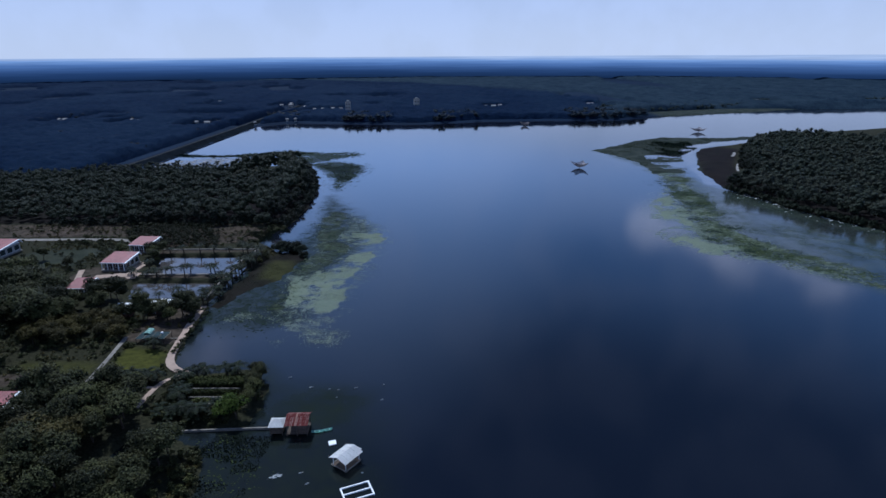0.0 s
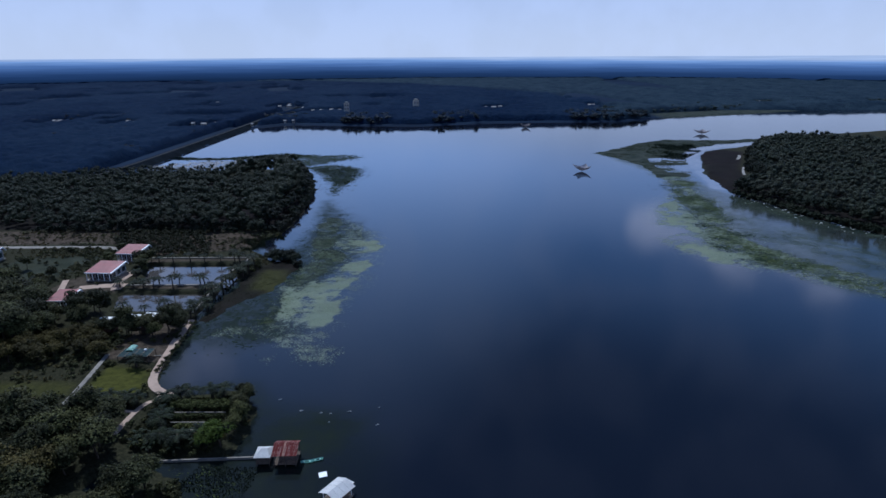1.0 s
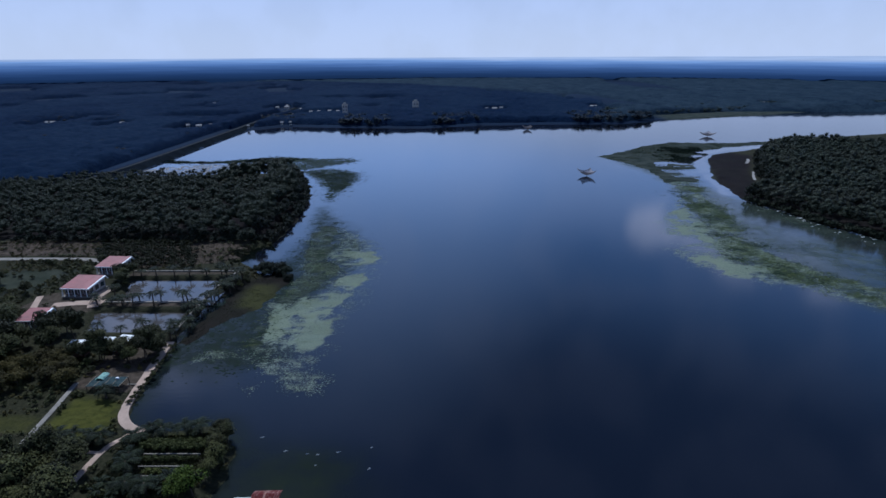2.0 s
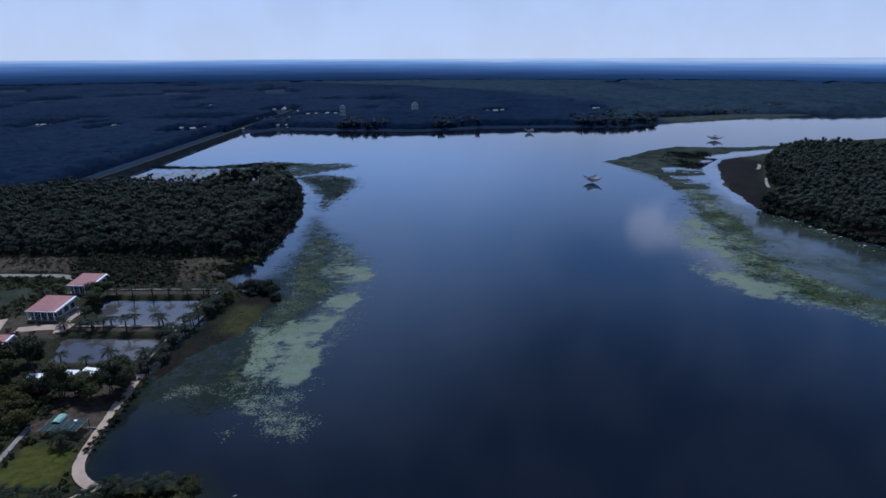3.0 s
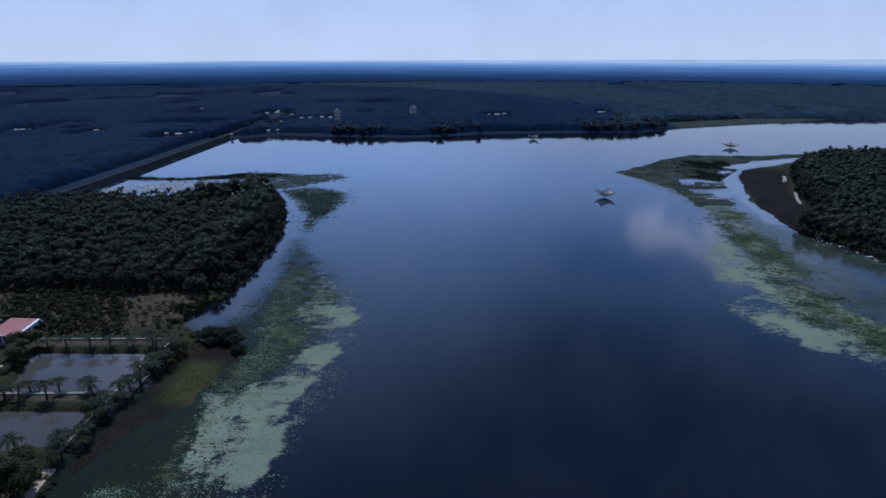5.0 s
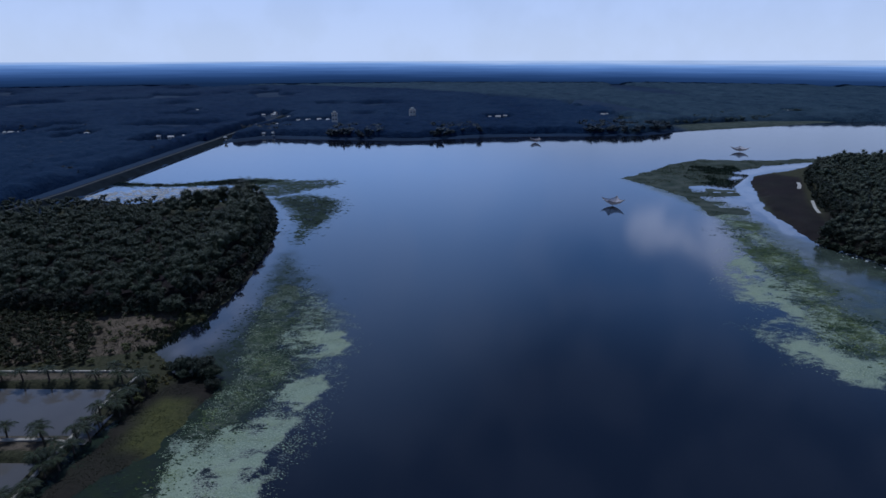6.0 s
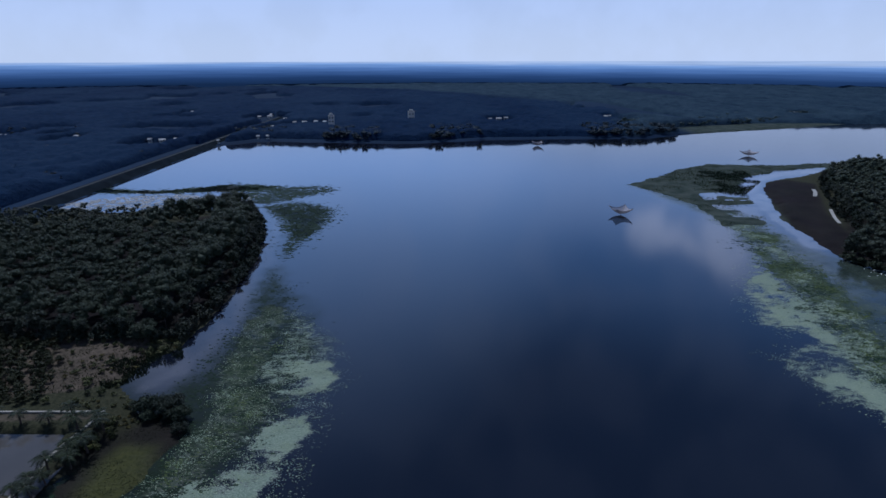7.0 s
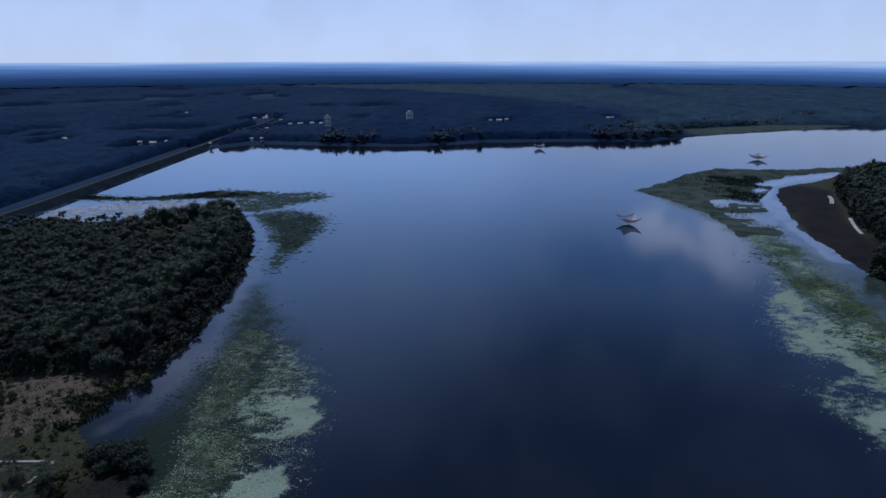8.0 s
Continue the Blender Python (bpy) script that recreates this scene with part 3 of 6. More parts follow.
lake = tagged(new("water", grid_mesh("water", water_x, water_y, np.zeros_like(wx), WATER, lush=lush_at(wx, wy), murk=murk_amount, silt=silt_amount, weed=weed_amount * (1 - 0.85 * np.clip(silt_amount, 0, 1)), scum=scum_at(wx, wy))),
              "calm dark blue lake water with weed beds", "water", kind="structure")
# ---- floating pads and scum ----
def leaves_afloat(name, x, y, r, material, label, lo, hi):
    """Small ragged floating leaves, wider than deep, just above the water."""
    n = len(x)
    size = lo + (hi - lo) * r.uniform(0, 1, n) ** 2
    a = r.uniform(0, 6.28, n)[:, None] + np.arange(5) * 1.2566 + r.uniform(-0.3, 0.3, (n, 5))
    rad = size[:, None] * r.uniform(0.5, 1.2, (n, 5))
    stretch = r.uniform(1.0, 2.2, n)[:, None]
    v = np.stack([x[:, None] + np.cos(a) * rad * stretch, y[:, None] + np.sin(a) * rad, r.uniform(0.015, 0.06, (n, 5))], -1).reshape(-1, 3)
    return tagged(new(name, mesh_of(name, v, np.arange(n * 5).reshape(n, 5), material)), label, "water plants", kind="stuff")


def pads(name, polys, count, seed, material, label, lo, hi, thin=0.0):
    """Floating leaf clumps over the water inside loose outlines."""
    r = np.random.default_rng(seed)
    px, py = np.concatenate([np.array(p) for p in polys]).T
    x, y = r.uniform(px.min() - 6, px.max() + 6, count * 8), r.uniform(py.min() - 6, py.max() + 6, count * 8)
    d = mats(polys, x, y, seed)
    grain = fractal(x * 0.6, y, 1.5, seed, 4)
    chance = smooth(-3, 3, d) ** 1.3 * (0.22 + 0.78 * smooth(0.42 + thin, 0.62 + thin, grain)) + 0.02 * smooth(-8, -3, d)
    keep = (r.uniform(0, 1, len(x)) < chance) & (land(x, y) < -0.5)
    return leaves_afloat(name, x[keep][:count], y[keep][:count], r, material, label, lo, hi)


def drifted(name, density, box4, count, seed, material, label, lo, hi):
    """Floating leaves as thick as a density says, in small shoals."""
    r = np.random.default_rng(seed)
    x, y = r.uniform(box4[0], box4[1], count * 10), r.uniform(box4[2], box4[3], count * 10)
    shoal = smooth(0.42, 0.66, fractal(x * 0.7, y, 2.2, seed, 4))
    keep = (r.uniform(0, 1, len(x)) < density(x, y) * (0.12 + 0.88 * shoal)) & (land(x, y) < -0.5)
    return leaves_afloat(name, x[keep][:count], y[keep][:count], r, material, label, lo, hi)


def pad_material(name, a, b, c, gloss=0.04):
    n = Nodes(name)
    col = n.mix(n.island(), a, b)
    col = n.mix(n.ramp(n.noise(0.18, 4), (0.4, 0.0), (0.62, 0.85)), col, c)
    n.set(Base_Color=col, Roughness=0.8, Specular_IOR_Level=gloss)
    return n.mat


PAD = pad_material("pale_pads", (0.10, 0.13, 0.085), (0.25, 0.28, 0.20), (0.15, 0.18, 0.10), 0.2)
PAD_DARK = pad_material("dark_pads", (0.006, 0.012, 0.008), (0.016, 0.025, 0.014), (0.010, 0.019, 0.010))
PAD_GREEN = pad_material("green_pads", (0.022, 0.032, 0.011), (0.064, 0.078, 0.026), (0.042, 0.056, 0.018))
drifted("floating_weed", scum_at, (-58, -16, 110, 238), 26000, 51, PAD, "pale green floating weed mat on the lake", 0.03, 0.10)
drifted("floating_weed", scum_at, (66, 130, 144, 340), 15000, 53, PAD, "pale green floating weed mat off the marsh", 0.04, 0.14)
drifted("floating_weed", lush_at, (-52, -24, 128, 240), 9000, 56, PAD_DARK, "dark green water weed among pale mats", 0.05, 0.16)
drifted("floating_weed", lush_at, (84, 132, 144, 345), 10000, 57, PAD_GREEN, "yellow-green water weed in the marsh", 0.08, 0.3)
pads("floating_weed", [WEST_WEED], 6000, 52, PAD_DARK, "dark green water weed along the bank", 0.08, 0.25, 0.06)
ISLETS = [(107, 283, 3), (107, 267, 3.4), (105, 245, 2.8), (96, 221, 2.4), (96, 213, 2), (95, 205, 2.2), (100, 190, 2.6), (99, 181, 2.8), (103, 208, 2.2), (101, 243, 2.4), (98, 233, 2.4), (110, 292, 3), (110, 262, 2.4), (102, 229, 2.6), (92, 196, 1.8), (106, 176, 2.4)]
ISLET_POLYS = [[(x + 1.5 * s * math.cos(a) * (1 + 0.3 * math.sin(3 * a + x)), y + s * math.sin(a)) for a in np.arange(0, 6.2, 0.7)] for x, y, s in ISLETS]
pads("floating_weed", ISLET_POLYS, 5000, 55, PAD_DARK, "small dark green islets of water weed in the pale belt", 0.1, 0.4)
WEST_ISLETS = [[(x + s * math.cos(a), y + 1.7 * s * math.sin(a)) for a in np.arange(0, 6.2, 0.7)] for x, y, s in ((-39, 187, 2.0), (-37, 211, 2.2), (-40, 203, 1.6), (-35, 181, 1.6), (-44, 137, 1.6), (-41, 167, 2.4), (-38, 176, 2.2), (-43, 150, 1.2))]
pads("floating_weed", WEST_ISLETS, 3500, 66, PAD_GREEN, "fresh green patches of water weed among pale mats", 0.05, 0.2)
pads("floating_weed", [TIP_WEED], 5000, 58, PAD_DARK, "dark green water weed off the wooded point", 0.15, 0.55)
pads("floating_weed", [TIP_STREAK], 3500, 60, PAD_DARK, "dark streaks of water weed off the point", 0.2, 0.7, 0.08)
pads("floating_weed", [FLATS], 5000, 64, PAD_DARK, "dark green marsh plants on the mud flats", 0.25, 0.8, -0.05)
MUD = pad_material("pale_mud", (0.10, 0.098, 0.096), (0.26, 0.25, 0.245), (0.17, 0.165, 0.16))
pads("mud_patches", [[(-190, 326), (-174, 350), (-150, 367), (-120, 370), (-92, 366), (-90, 352), (-130, 342), (-165, 338)]], 2000, 65, MUD, "pale patches of drying mud beside the dam", 0.2, 0.9, 0.02)

# ---- trees ----
def ball(level):
    bm = bmesh.new()
    bmesh.ops.create_icosphere(bm, subdivisions=level, radius=1)
    v = np.array([tuple(p.co) for p in bm.verts])
    f = np.array([[p.index for p in q.verts] for q in bm.faces])
    bm.free()
    return v, f


BALL = {k: ball(k) for k in (1, 2)}


def crown(seed, radius, base, top, blobs, leaves, leaf, level=1, core=0.76, balls=True):
    """Points and triangles of a crown: filler lumps inside, many small leaf sprays over them."""
    r = np.random.default_rng(seed)
    bv, bf = BALL[level]
    vs, fs, count, inner = [], [], 0, []
    mid, half = (base + top) / 2, (top - base) / 2
    for k in range(blobs):
        a, u = r.uniform(0, 6.28) + k * 2.4, math.sqrt((k + 0.3) / blobs)
        spread = radius * 0.70 * u
        z = mid + half * r.uniform(-0.55, 0.6) * (1.05 - 0.5 * u)
        size = radius * r.uniform(0.30, 0.46)
        c = np.array([math.cos(a) * spread, math.sin(a) * spread, z])
        scale = np.array([size, size, min(size * 0.85, half * 0.7)])
        lump = c + bv * scale * core * r.uniform(0.7, 1.1, (len(bv), 1))
        if balls:
            vs.append(lump)
            fs.append(bf + count)
            count += len(bv)
        n = leaves // blobs
        d = r.normal(size=(n, 3))
        d[:, 2] = np.abs(d[:, 2]) * 0.9 + d[:, 2] * 0.25
        d /= np.linalg.norm(d, axis=1)[:, None]
        p = c + d * scale * r.uniform(0.82, 1.38, (n, 1))
        face = d + np.array([0, 0, 0.35]) + 0.4 * r.normal(size=(n, 3))
        e1 = np.cross(face, r.normal(size=(n, 3)))
        e1 /= np.linalg.norm(e1, axis=1)[:, None]
        e2 = np.cross(face, e1)
        e2 /= np.linalg.norm(e2, axis=1)[:, None] + 1e-6
        s = leaf * r.uniform(0.6, 1.4, (n, 1))
        tri = np.stack([p - e1 * s * 0.5, p + e1 * s * 0.5 + e2 * s * 0.2, p + e2 * s], 1)
        vs.append(tri.reshape(-1, 3))
        fs.append(np.arange(3 * n).reshape(n, 3) + count)
        count += 3 * n
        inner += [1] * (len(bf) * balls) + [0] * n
    return np.concatenate(vs), np.concatenate(fs), np.array(inner)


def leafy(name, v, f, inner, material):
    """A crown's mesh: leaves of one material over a near-black core that paints in the inner shade."""
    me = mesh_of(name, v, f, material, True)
    me.materials.append(CROWN_SHADE)
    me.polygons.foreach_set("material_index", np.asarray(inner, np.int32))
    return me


def joined(name, kinds, x, y, z, scale, material, label, category="trees", seed=1, dark_core=1):
    """Many crowns of a few shapes in one mesh."""
    r = np.random.default_rng(seed)
    pick, turn = r.integers(0, len(kinds), len(x)), r.uniform(0, 6.28, len(x))
    tall = r.uniform(0.85, 1.2, len(x))
    vs, fs, count, inner = [], [], 0, []
    for k, (kv, kf, ki) in enumerate(kinds):
        m = pick == k
        n = int(m.sum())
        if not n:
            continue
        c, s, sc = np.cos(turn[m])[:, None], np.sin(turn[m])[:, None], scale[m][:, None]
        vx = (kv[:, 0] * c - kv[:, 1] * s) * sc + x[m][:, None]
        vy = (kv[:, 0] * s + kv[:, 1] * c) * sc + y[m][:, None]
        vz = kv[:, 2] * sc * tall[m][:, None] + z[m][:, None]
        vs.append(np.stack([vx, vy, vz], -1).reshape(-1, 3))
        fs.append((kf[None] + (np.arange(n) * len(kv))[:, None, None]).reshape(-1, 3) + count)
        count += n * len(kv)
        inner.append(np.tile(ki * dark_core, n))
    return tagged(new(name, leafy(name, np.concatenate(vs), np.concatenate(fs), np.concatenate(inner), material)), label, category, kind="stuff")


def planted(poly, step, seed, jitter=0.8, margin=0.0):
    """Loose rows of places inside an outline."""
    r = np.random.default_rng(seed)
    px, py = np.array(poly).T
    x, y = np.meshgrid(np.arange(px.min(), px.max(), step), np.arange(py.min(), py.max(), step))
    x, y = x.ravel() + r.uniform(-jitter, jitter, x.size) * step * 0.5, y.ravel() + r.uniform(-jitter, jitter, x.size) * step * 0.5
    keep = inside(poly, x, y) > margin
    return x[keep], y[keep], r


FOREST_KINDS = [crown(100 + k, 2.9, 2.0, 8.8, 7, 500, 0.27, core=0.86) for k in range(6)]
WEST_FOREST = [(-230, 214), (-120, 215), (-78, 214), (-68, 216), (-66, 230), (-66.5, 250), (-67, 272), (-71, 298), (-79, 322), (-86, 333), (-95, 327), (-112, 311), (-150, 302), (-190, 298), (-230, 292)]
x, y, r = planted(WEST_FOREST, 3.75, 61)
rim = inside(WEST_FOREST, x, y)
keep = ~((rim > 12.0) & (rim < 17.0) & (x > -108) & (y > 228))
x, y = x[keep], y[keep]
belt = smooth(16, 13, inside(WEST_FOREST, x, y)) * (x > -110) * (0.4 + 0.6 * (y > 228))
joined("forest", FOREST_KINDS, x, y, height(x, y) - 1.2, r.uniform(0.72, 0.97, len(x)) + 0.42 * belt, LEAF_FOREST, "dense dark green plantation trees on the west shore", seed=2, dark_core=0)
EAST_FOREST = [(133, 276), (140, 258), (147, 231), (154, 217), (162, 207), (185, 175), (215, 172), (262, 236), (312, 320), (325, 400), (250, 446), (216, 420), (196, 386), (183, 358), (167, 324), (158, 298)]
x, y, r = planted(EAST_FOREST, 4.5, 62)
EAST_KINDS = [crown(110 + k, 2.9, 2.0, 8.8, 7, 250, 0.34, core=0.86) for k in range(6)]
joined("forest", EAST_KINDS, x, y, height(x, y) - 1.2, r.uniform(0.85, 1.16, len(x)), LEAF_EAST, "dense dark green trees on the east shore", seed=3, dark_core=0)
x, y, r = planted([(-235, 290), (-190, 296), (-150, 300), (-112, 309), (-97, 325), (-96, 334), (-130, 333), (-150, 331), (-171, 334), (-192, 331), (-235, 328)], 3.4, 63)
joined("scrub", EAST_KINDS, x, y, height(x, y) - 1.0, r.uniform(0.32, 0.66, len(x)), LEAF_FOREST, "low dark scrub between the west wood and the dam", seed=4, dark_core=0)

FAR_KINDS = [(v, f, inner * 0) for v, f, inner in (crown(130 + k, 3.0, 0.2, 7.0, 6, 20, 1.0) for k in range(5))]


def grove(count, seed, size, material, label, box4, where):
    r = np.random.default_rng(seed)
    x, y = r.uniform(box4[0], box4[1], count * 6), r.uniform(box4[2], box4[3], count * 6)
    keep = where(x, y)
    x, y = x[keep][:count], y[keep][:count]
    joined("far_woods", FAR_KINDS, x, y, height(x, y) - 0.6, r.uniform(0.75, 1.15, len(x)) * size, material, label, seed=seed)


def shore_groves(x, y):
    return ((x > -97) & (x < -52) & (y < 610)) | ((x > -12) & (x < 28) & (y < 625)) | ((x > 120) & (x < 200) & (y < 640)) | ((x < -140) & (x > -172) & (y > 585) & (y < 620))


FAR_HOUSES = [(-138, 684, 9), (-128, 688, 7), (-147, 680, 6), (-120, 692, 6), (-190, 748, 8), (-200, 744, 7), (-167, 722, 6), (56, 719, 9), (64, 724, 6), (47, 716, 5), (173, 746, 7), (179, 750, 5), (-218, 552, 8), (-210, 556, 6), (-227, 550, 5),
              (-366, 580, 8), (-374, 584, 6), (-358, 577, 6), (-297, 572, 7), (-290, 569, 5), (-172.5, 545, 3.4), (395, 784, 9), (404, 786, 6), (543, 775, 12), (532, 778, 8), (560, 780, 9), (-150, 572, 4), (-142, 570, 3.5), (-301, 812, 6), (-320, 603, 6), (-349, 596, 5), (-196, 772, 7), (-159, 646, 5)]


def clearings(x, y):
    """Open yards and fields in the far woods."""
    free = smooth(-4, 8, -inside([(-292, 612), (-215, 604), (-206, 655), (-282, 668)], x, y))
    for hx, hy, w in FAR_HOUSES:
        free = np.minimum(free, smooth(0.75, 1.15, np.hypot((x - hx) / (w + 3), (y - hy + 18) / 27)))
    return 0.05 + 0.95 * free


def wooded(x, y):
    """How thickly a far place is wooded, 0 to 1."""
    edge = plain_edge(x, y)
    d = land(x, y)
    belt = smooth(20, -20, y - edge) * smooth(7, 17, np.where(x < -196, 60, np.where(x > 205, d - 30, d))) * np.where(x / y > 0.25, smooth(0.40, 0.52, fractal(x, y, 80, 79)), 1.0)
    belt = belt * smooth(0.30, 0.38, fractal(x, y * 0.6, 90, 77))
    plain = smooth(-20, 20, y - edge) * smooth(0.36, 0.44, fractal(x, y * 0.3, 200, 78))
    keep_off = smooth(6.5, 10, np.where((x < -100) & (y < 770), np.abs(x + 178.5), 99)) * np.where(y < 545, smooth(-190, -198, x), 1)
    return np.maximum(belt, plain) * keep_off * smooth(301, 335, y) * smooth(1760, 1720, y) * clearings(x, y)


def canopy():
    """Far woods as one rolling roof of crowns over the land."""
    rows, u = np.geomspace(300, 1700, 245), np.linspace(-0.86, 0.86, 560)
    uu, y = np.meshgrid(u, rows)
    x = uu * y
    wood = wooded(x, y)
    far = smooth(500, 1400, y)
    lumps = (1 - far) * lattice(x, y, 4.2, 91) * 2.6 + lattice(x, y, 9, 92) * (2.4 + 1.5 * far) + fractal(x, y, 40, 93) * 3
    z = height(x, y) + np.where(wood > 0.05, 7.0 * wood ** 0.5 * (0.35 + lumps / 9), 0) - 2.5 * (1 - smooth(0, 0.3, wood))
    i = np.arange(x.size).reshape(x.shape)
    f = np.stack([i[:-1, :-1], i[:-1, 1:], i[1:, 1:], i[1:, :-1]], -1).reshape(-1, 4)
    keep = (wood > 0.02).ravel()[f].any(1)
    n = Nodes("hazed_canopy")
    # blue of the distant air put into the leaf colour, paler on the plain
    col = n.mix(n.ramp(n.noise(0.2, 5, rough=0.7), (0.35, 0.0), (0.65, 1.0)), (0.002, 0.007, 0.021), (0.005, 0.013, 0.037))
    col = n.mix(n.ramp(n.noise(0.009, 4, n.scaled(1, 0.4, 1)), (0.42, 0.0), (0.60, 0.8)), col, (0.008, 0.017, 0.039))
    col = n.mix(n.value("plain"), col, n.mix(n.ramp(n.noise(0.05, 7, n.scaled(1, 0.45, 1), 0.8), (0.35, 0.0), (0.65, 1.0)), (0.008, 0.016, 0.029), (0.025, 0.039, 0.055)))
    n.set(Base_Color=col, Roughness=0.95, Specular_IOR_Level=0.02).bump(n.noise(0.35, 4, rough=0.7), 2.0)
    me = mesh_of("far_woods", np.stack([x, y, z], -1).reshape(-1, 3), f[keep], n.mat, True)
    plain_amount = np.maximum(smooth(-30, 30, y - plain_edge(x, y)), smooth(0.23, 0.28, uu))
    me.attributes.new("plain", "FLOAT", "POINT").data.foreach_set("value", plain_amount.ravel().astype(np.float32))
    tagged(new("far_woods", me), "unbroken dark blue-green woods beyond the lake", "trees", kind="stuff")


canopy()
grove(520, 73, 1.2, LEAF_FAR_HAZED, "dark groves on the far shore", (-180, 210, 540, 660), lambda x, y: shore_groves(x, y) & (land(x, y) > 5))
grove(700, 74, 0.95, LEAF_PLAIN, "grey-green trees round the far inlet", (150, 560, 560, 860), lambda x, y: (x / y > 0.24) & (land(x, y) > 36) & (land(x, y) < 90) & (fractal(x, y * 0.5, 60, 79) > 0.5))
grove(900, 75, 0.85, LEAF_FAR_HAZED, "dark trees behind the dam", (-420, -196, 380, 640), lambda x, y: (wooded(x, y) > 0.3) & (fractal(x, y, 50, 76) > 0.5))

# ---- hazy distance ----
def distance_ring():
    """The last miles of plain as one glowing ring with haze painted in: pale where the air is deepest, darker blue
    towards the near woods.
    """
    n, far, top = 240, 1600, 56.0
    a = np.linspace(-1.1, 1.1, n)
    x, y = np.sin(a) * far, np.cos(a) * far
    wave = (fractal(a * 400, a * 0, 30, 85, 4) - 0.5) * 1.0
    v = np.concatenate([np.stack([x, y, np.full(n, -5.0)], -1), np.stack([x, y, top + wave], -1)])
    i = np.arange(n - 1)
    m = Nodes("hazy_distance")
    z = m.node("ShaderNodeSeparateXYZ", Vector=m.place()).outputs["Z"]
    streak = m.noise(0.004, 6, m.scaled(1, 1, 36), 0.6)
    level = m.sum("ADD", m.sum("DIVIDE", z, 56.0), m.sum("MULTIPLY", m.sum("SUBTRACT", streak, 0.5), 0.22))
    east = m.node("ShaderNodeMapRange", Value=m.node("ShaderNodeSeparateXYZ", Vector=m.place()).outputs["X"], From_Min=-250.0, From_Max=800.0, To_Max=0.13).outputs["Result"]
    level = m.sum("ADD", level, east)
    # haze gradient by height, put into the glow colour
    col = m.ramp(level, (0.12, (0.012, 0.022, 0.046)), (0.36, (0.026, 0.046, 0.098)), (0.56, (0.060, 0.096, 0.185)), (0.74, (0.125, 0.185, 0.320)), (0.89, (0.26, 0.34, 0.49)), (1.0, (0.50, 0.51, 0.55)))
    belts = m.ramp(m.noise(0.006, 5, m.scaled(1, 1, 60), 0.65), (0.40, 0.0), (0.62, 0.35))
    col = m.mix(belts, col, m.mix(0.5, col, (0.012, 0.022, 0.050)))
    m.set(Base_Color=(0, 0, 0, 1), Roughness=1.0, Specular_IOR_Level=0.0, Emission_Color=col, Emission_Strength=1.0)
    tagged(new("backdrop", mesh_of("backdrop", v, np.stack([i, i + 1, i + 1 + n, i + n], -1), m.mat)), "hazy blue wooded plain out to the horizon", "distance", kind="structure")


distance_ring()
# ---- more materials ----
RED_TILE = plain("faded_red_roof", (0.20, 0.034, 0.036), 0.65, vary=0.3, scale=0.5)
def flaked_sheet():
    n = Nodes("flaked_red_sheet")
    red = n.mix(n.noise(1.2, 4), (0.12, 0.020, 0.020), (0.20, 0.040, 0.036))
    flakes = n.sum("ADD", n.sum("MULTIPLY", n.noise(1.0, 5, n.scaled(7.5, 0.7, 0.7), 0.6), 0.7), n.sum("MULTIPLY", n.noise(0.9, 4, n.scaled(0.5, 2.4, 1.0)), 0.3))
    n.set(Base_Color=n.mix(n.ramp(flakes, (0.50, 0.0), (0.60, 0.85)), red, (0.44, 0.30, 0.27)), Roughness=0.75, Specular_IOR_Level=0.1).bump(n.noise(1.0, 2, n.scaled(14, 0.3, 0.3)), 0.03)
    return n.mat


RED_SHEET = flaked_sheet()
RUST_SHEET = plain("pale_rusted_sheet", (0.42, 0.25, 0.20), 0.75, vary=0.5, scale=1.5)
WHITE = plain("white_paint", (0.78, 0.78, 0.78), 0.6, vary=0.12)
WHITE_SHEET = plain("white_sheet_roof", (0.82, 0.81, 0.80), 0.75, vary=0.12, scale=0.8)
PLASTER = plain("pale_plaster", (0.36, 0.34, 0.31), 0.85, vary=0.25)
BROWN_WALL = plain("brown_wall", (0.14, 0.075, 0.06), 0.9, vary=0.35)
TEAL_SHEET = plain("teal_sheet", (0.42, 0.62, 0.55), 0.75, vary=0.25)
SHADE_NET = plain("dark_shade_net", (0.035, 0.055, 0.06), 0.9, vary=0.4)
DARK_WOOD = plain("weathered_wood", (0.09, 0.07, 0.055), 0.85, vary=0.4, scale=2)
BAMBOO = plain("bamboo", (0.20, 0.16, 0.11), 0.7, vary=0.3, scale=2)
FOAM = plain("grey_foam", (0.42, 0.43, 0.43), 0.9, vary=0.4, scale=2.5, relief=0.05)
SAND = plain("pale_wet_sand", (0.24, 0.225, 0.21), 0.8, vary=0.3, scale=0.5)
PALM_LEAF = foliage("palm_leaves", (0.006, 0.010, 0.005), (0.017, 0.023, 0.010), (0.017, 0.020, 0.009))
BRIGHT_LEAF = foliage("bright_leaves", (0.035, 0.055, 0.006), (0.075, 0.10, 0.012), (0.06, 0.085, 0.01))
OLIVE_LEAF = foliage("olive_leaves", (0.030, 0.026, 0.007), (0.066, 0.056, 0.016), (0.050, 0.040, 0.012), scale=0.25)
REED = foliage("reeds", (0.018, 0.026, 0.011), (0.044, 0.054, 0.021), (0.040, 0.042, 0.020))
GLASS = Nodes("dark_window_glass").set(Base_Color=(0.02, 0.03, 0.035, 1), Roughness=0.08, IOR=1.5).mat
NETTING = Nodes("net_mesh").set(Base_Color=(0.21, 0.185, 0.20, 1), Roughness=0.9, Alpha=0.78).mat


def ground_z(x, y):
    return float(height(np.array([x]), np.array([y]))[0])


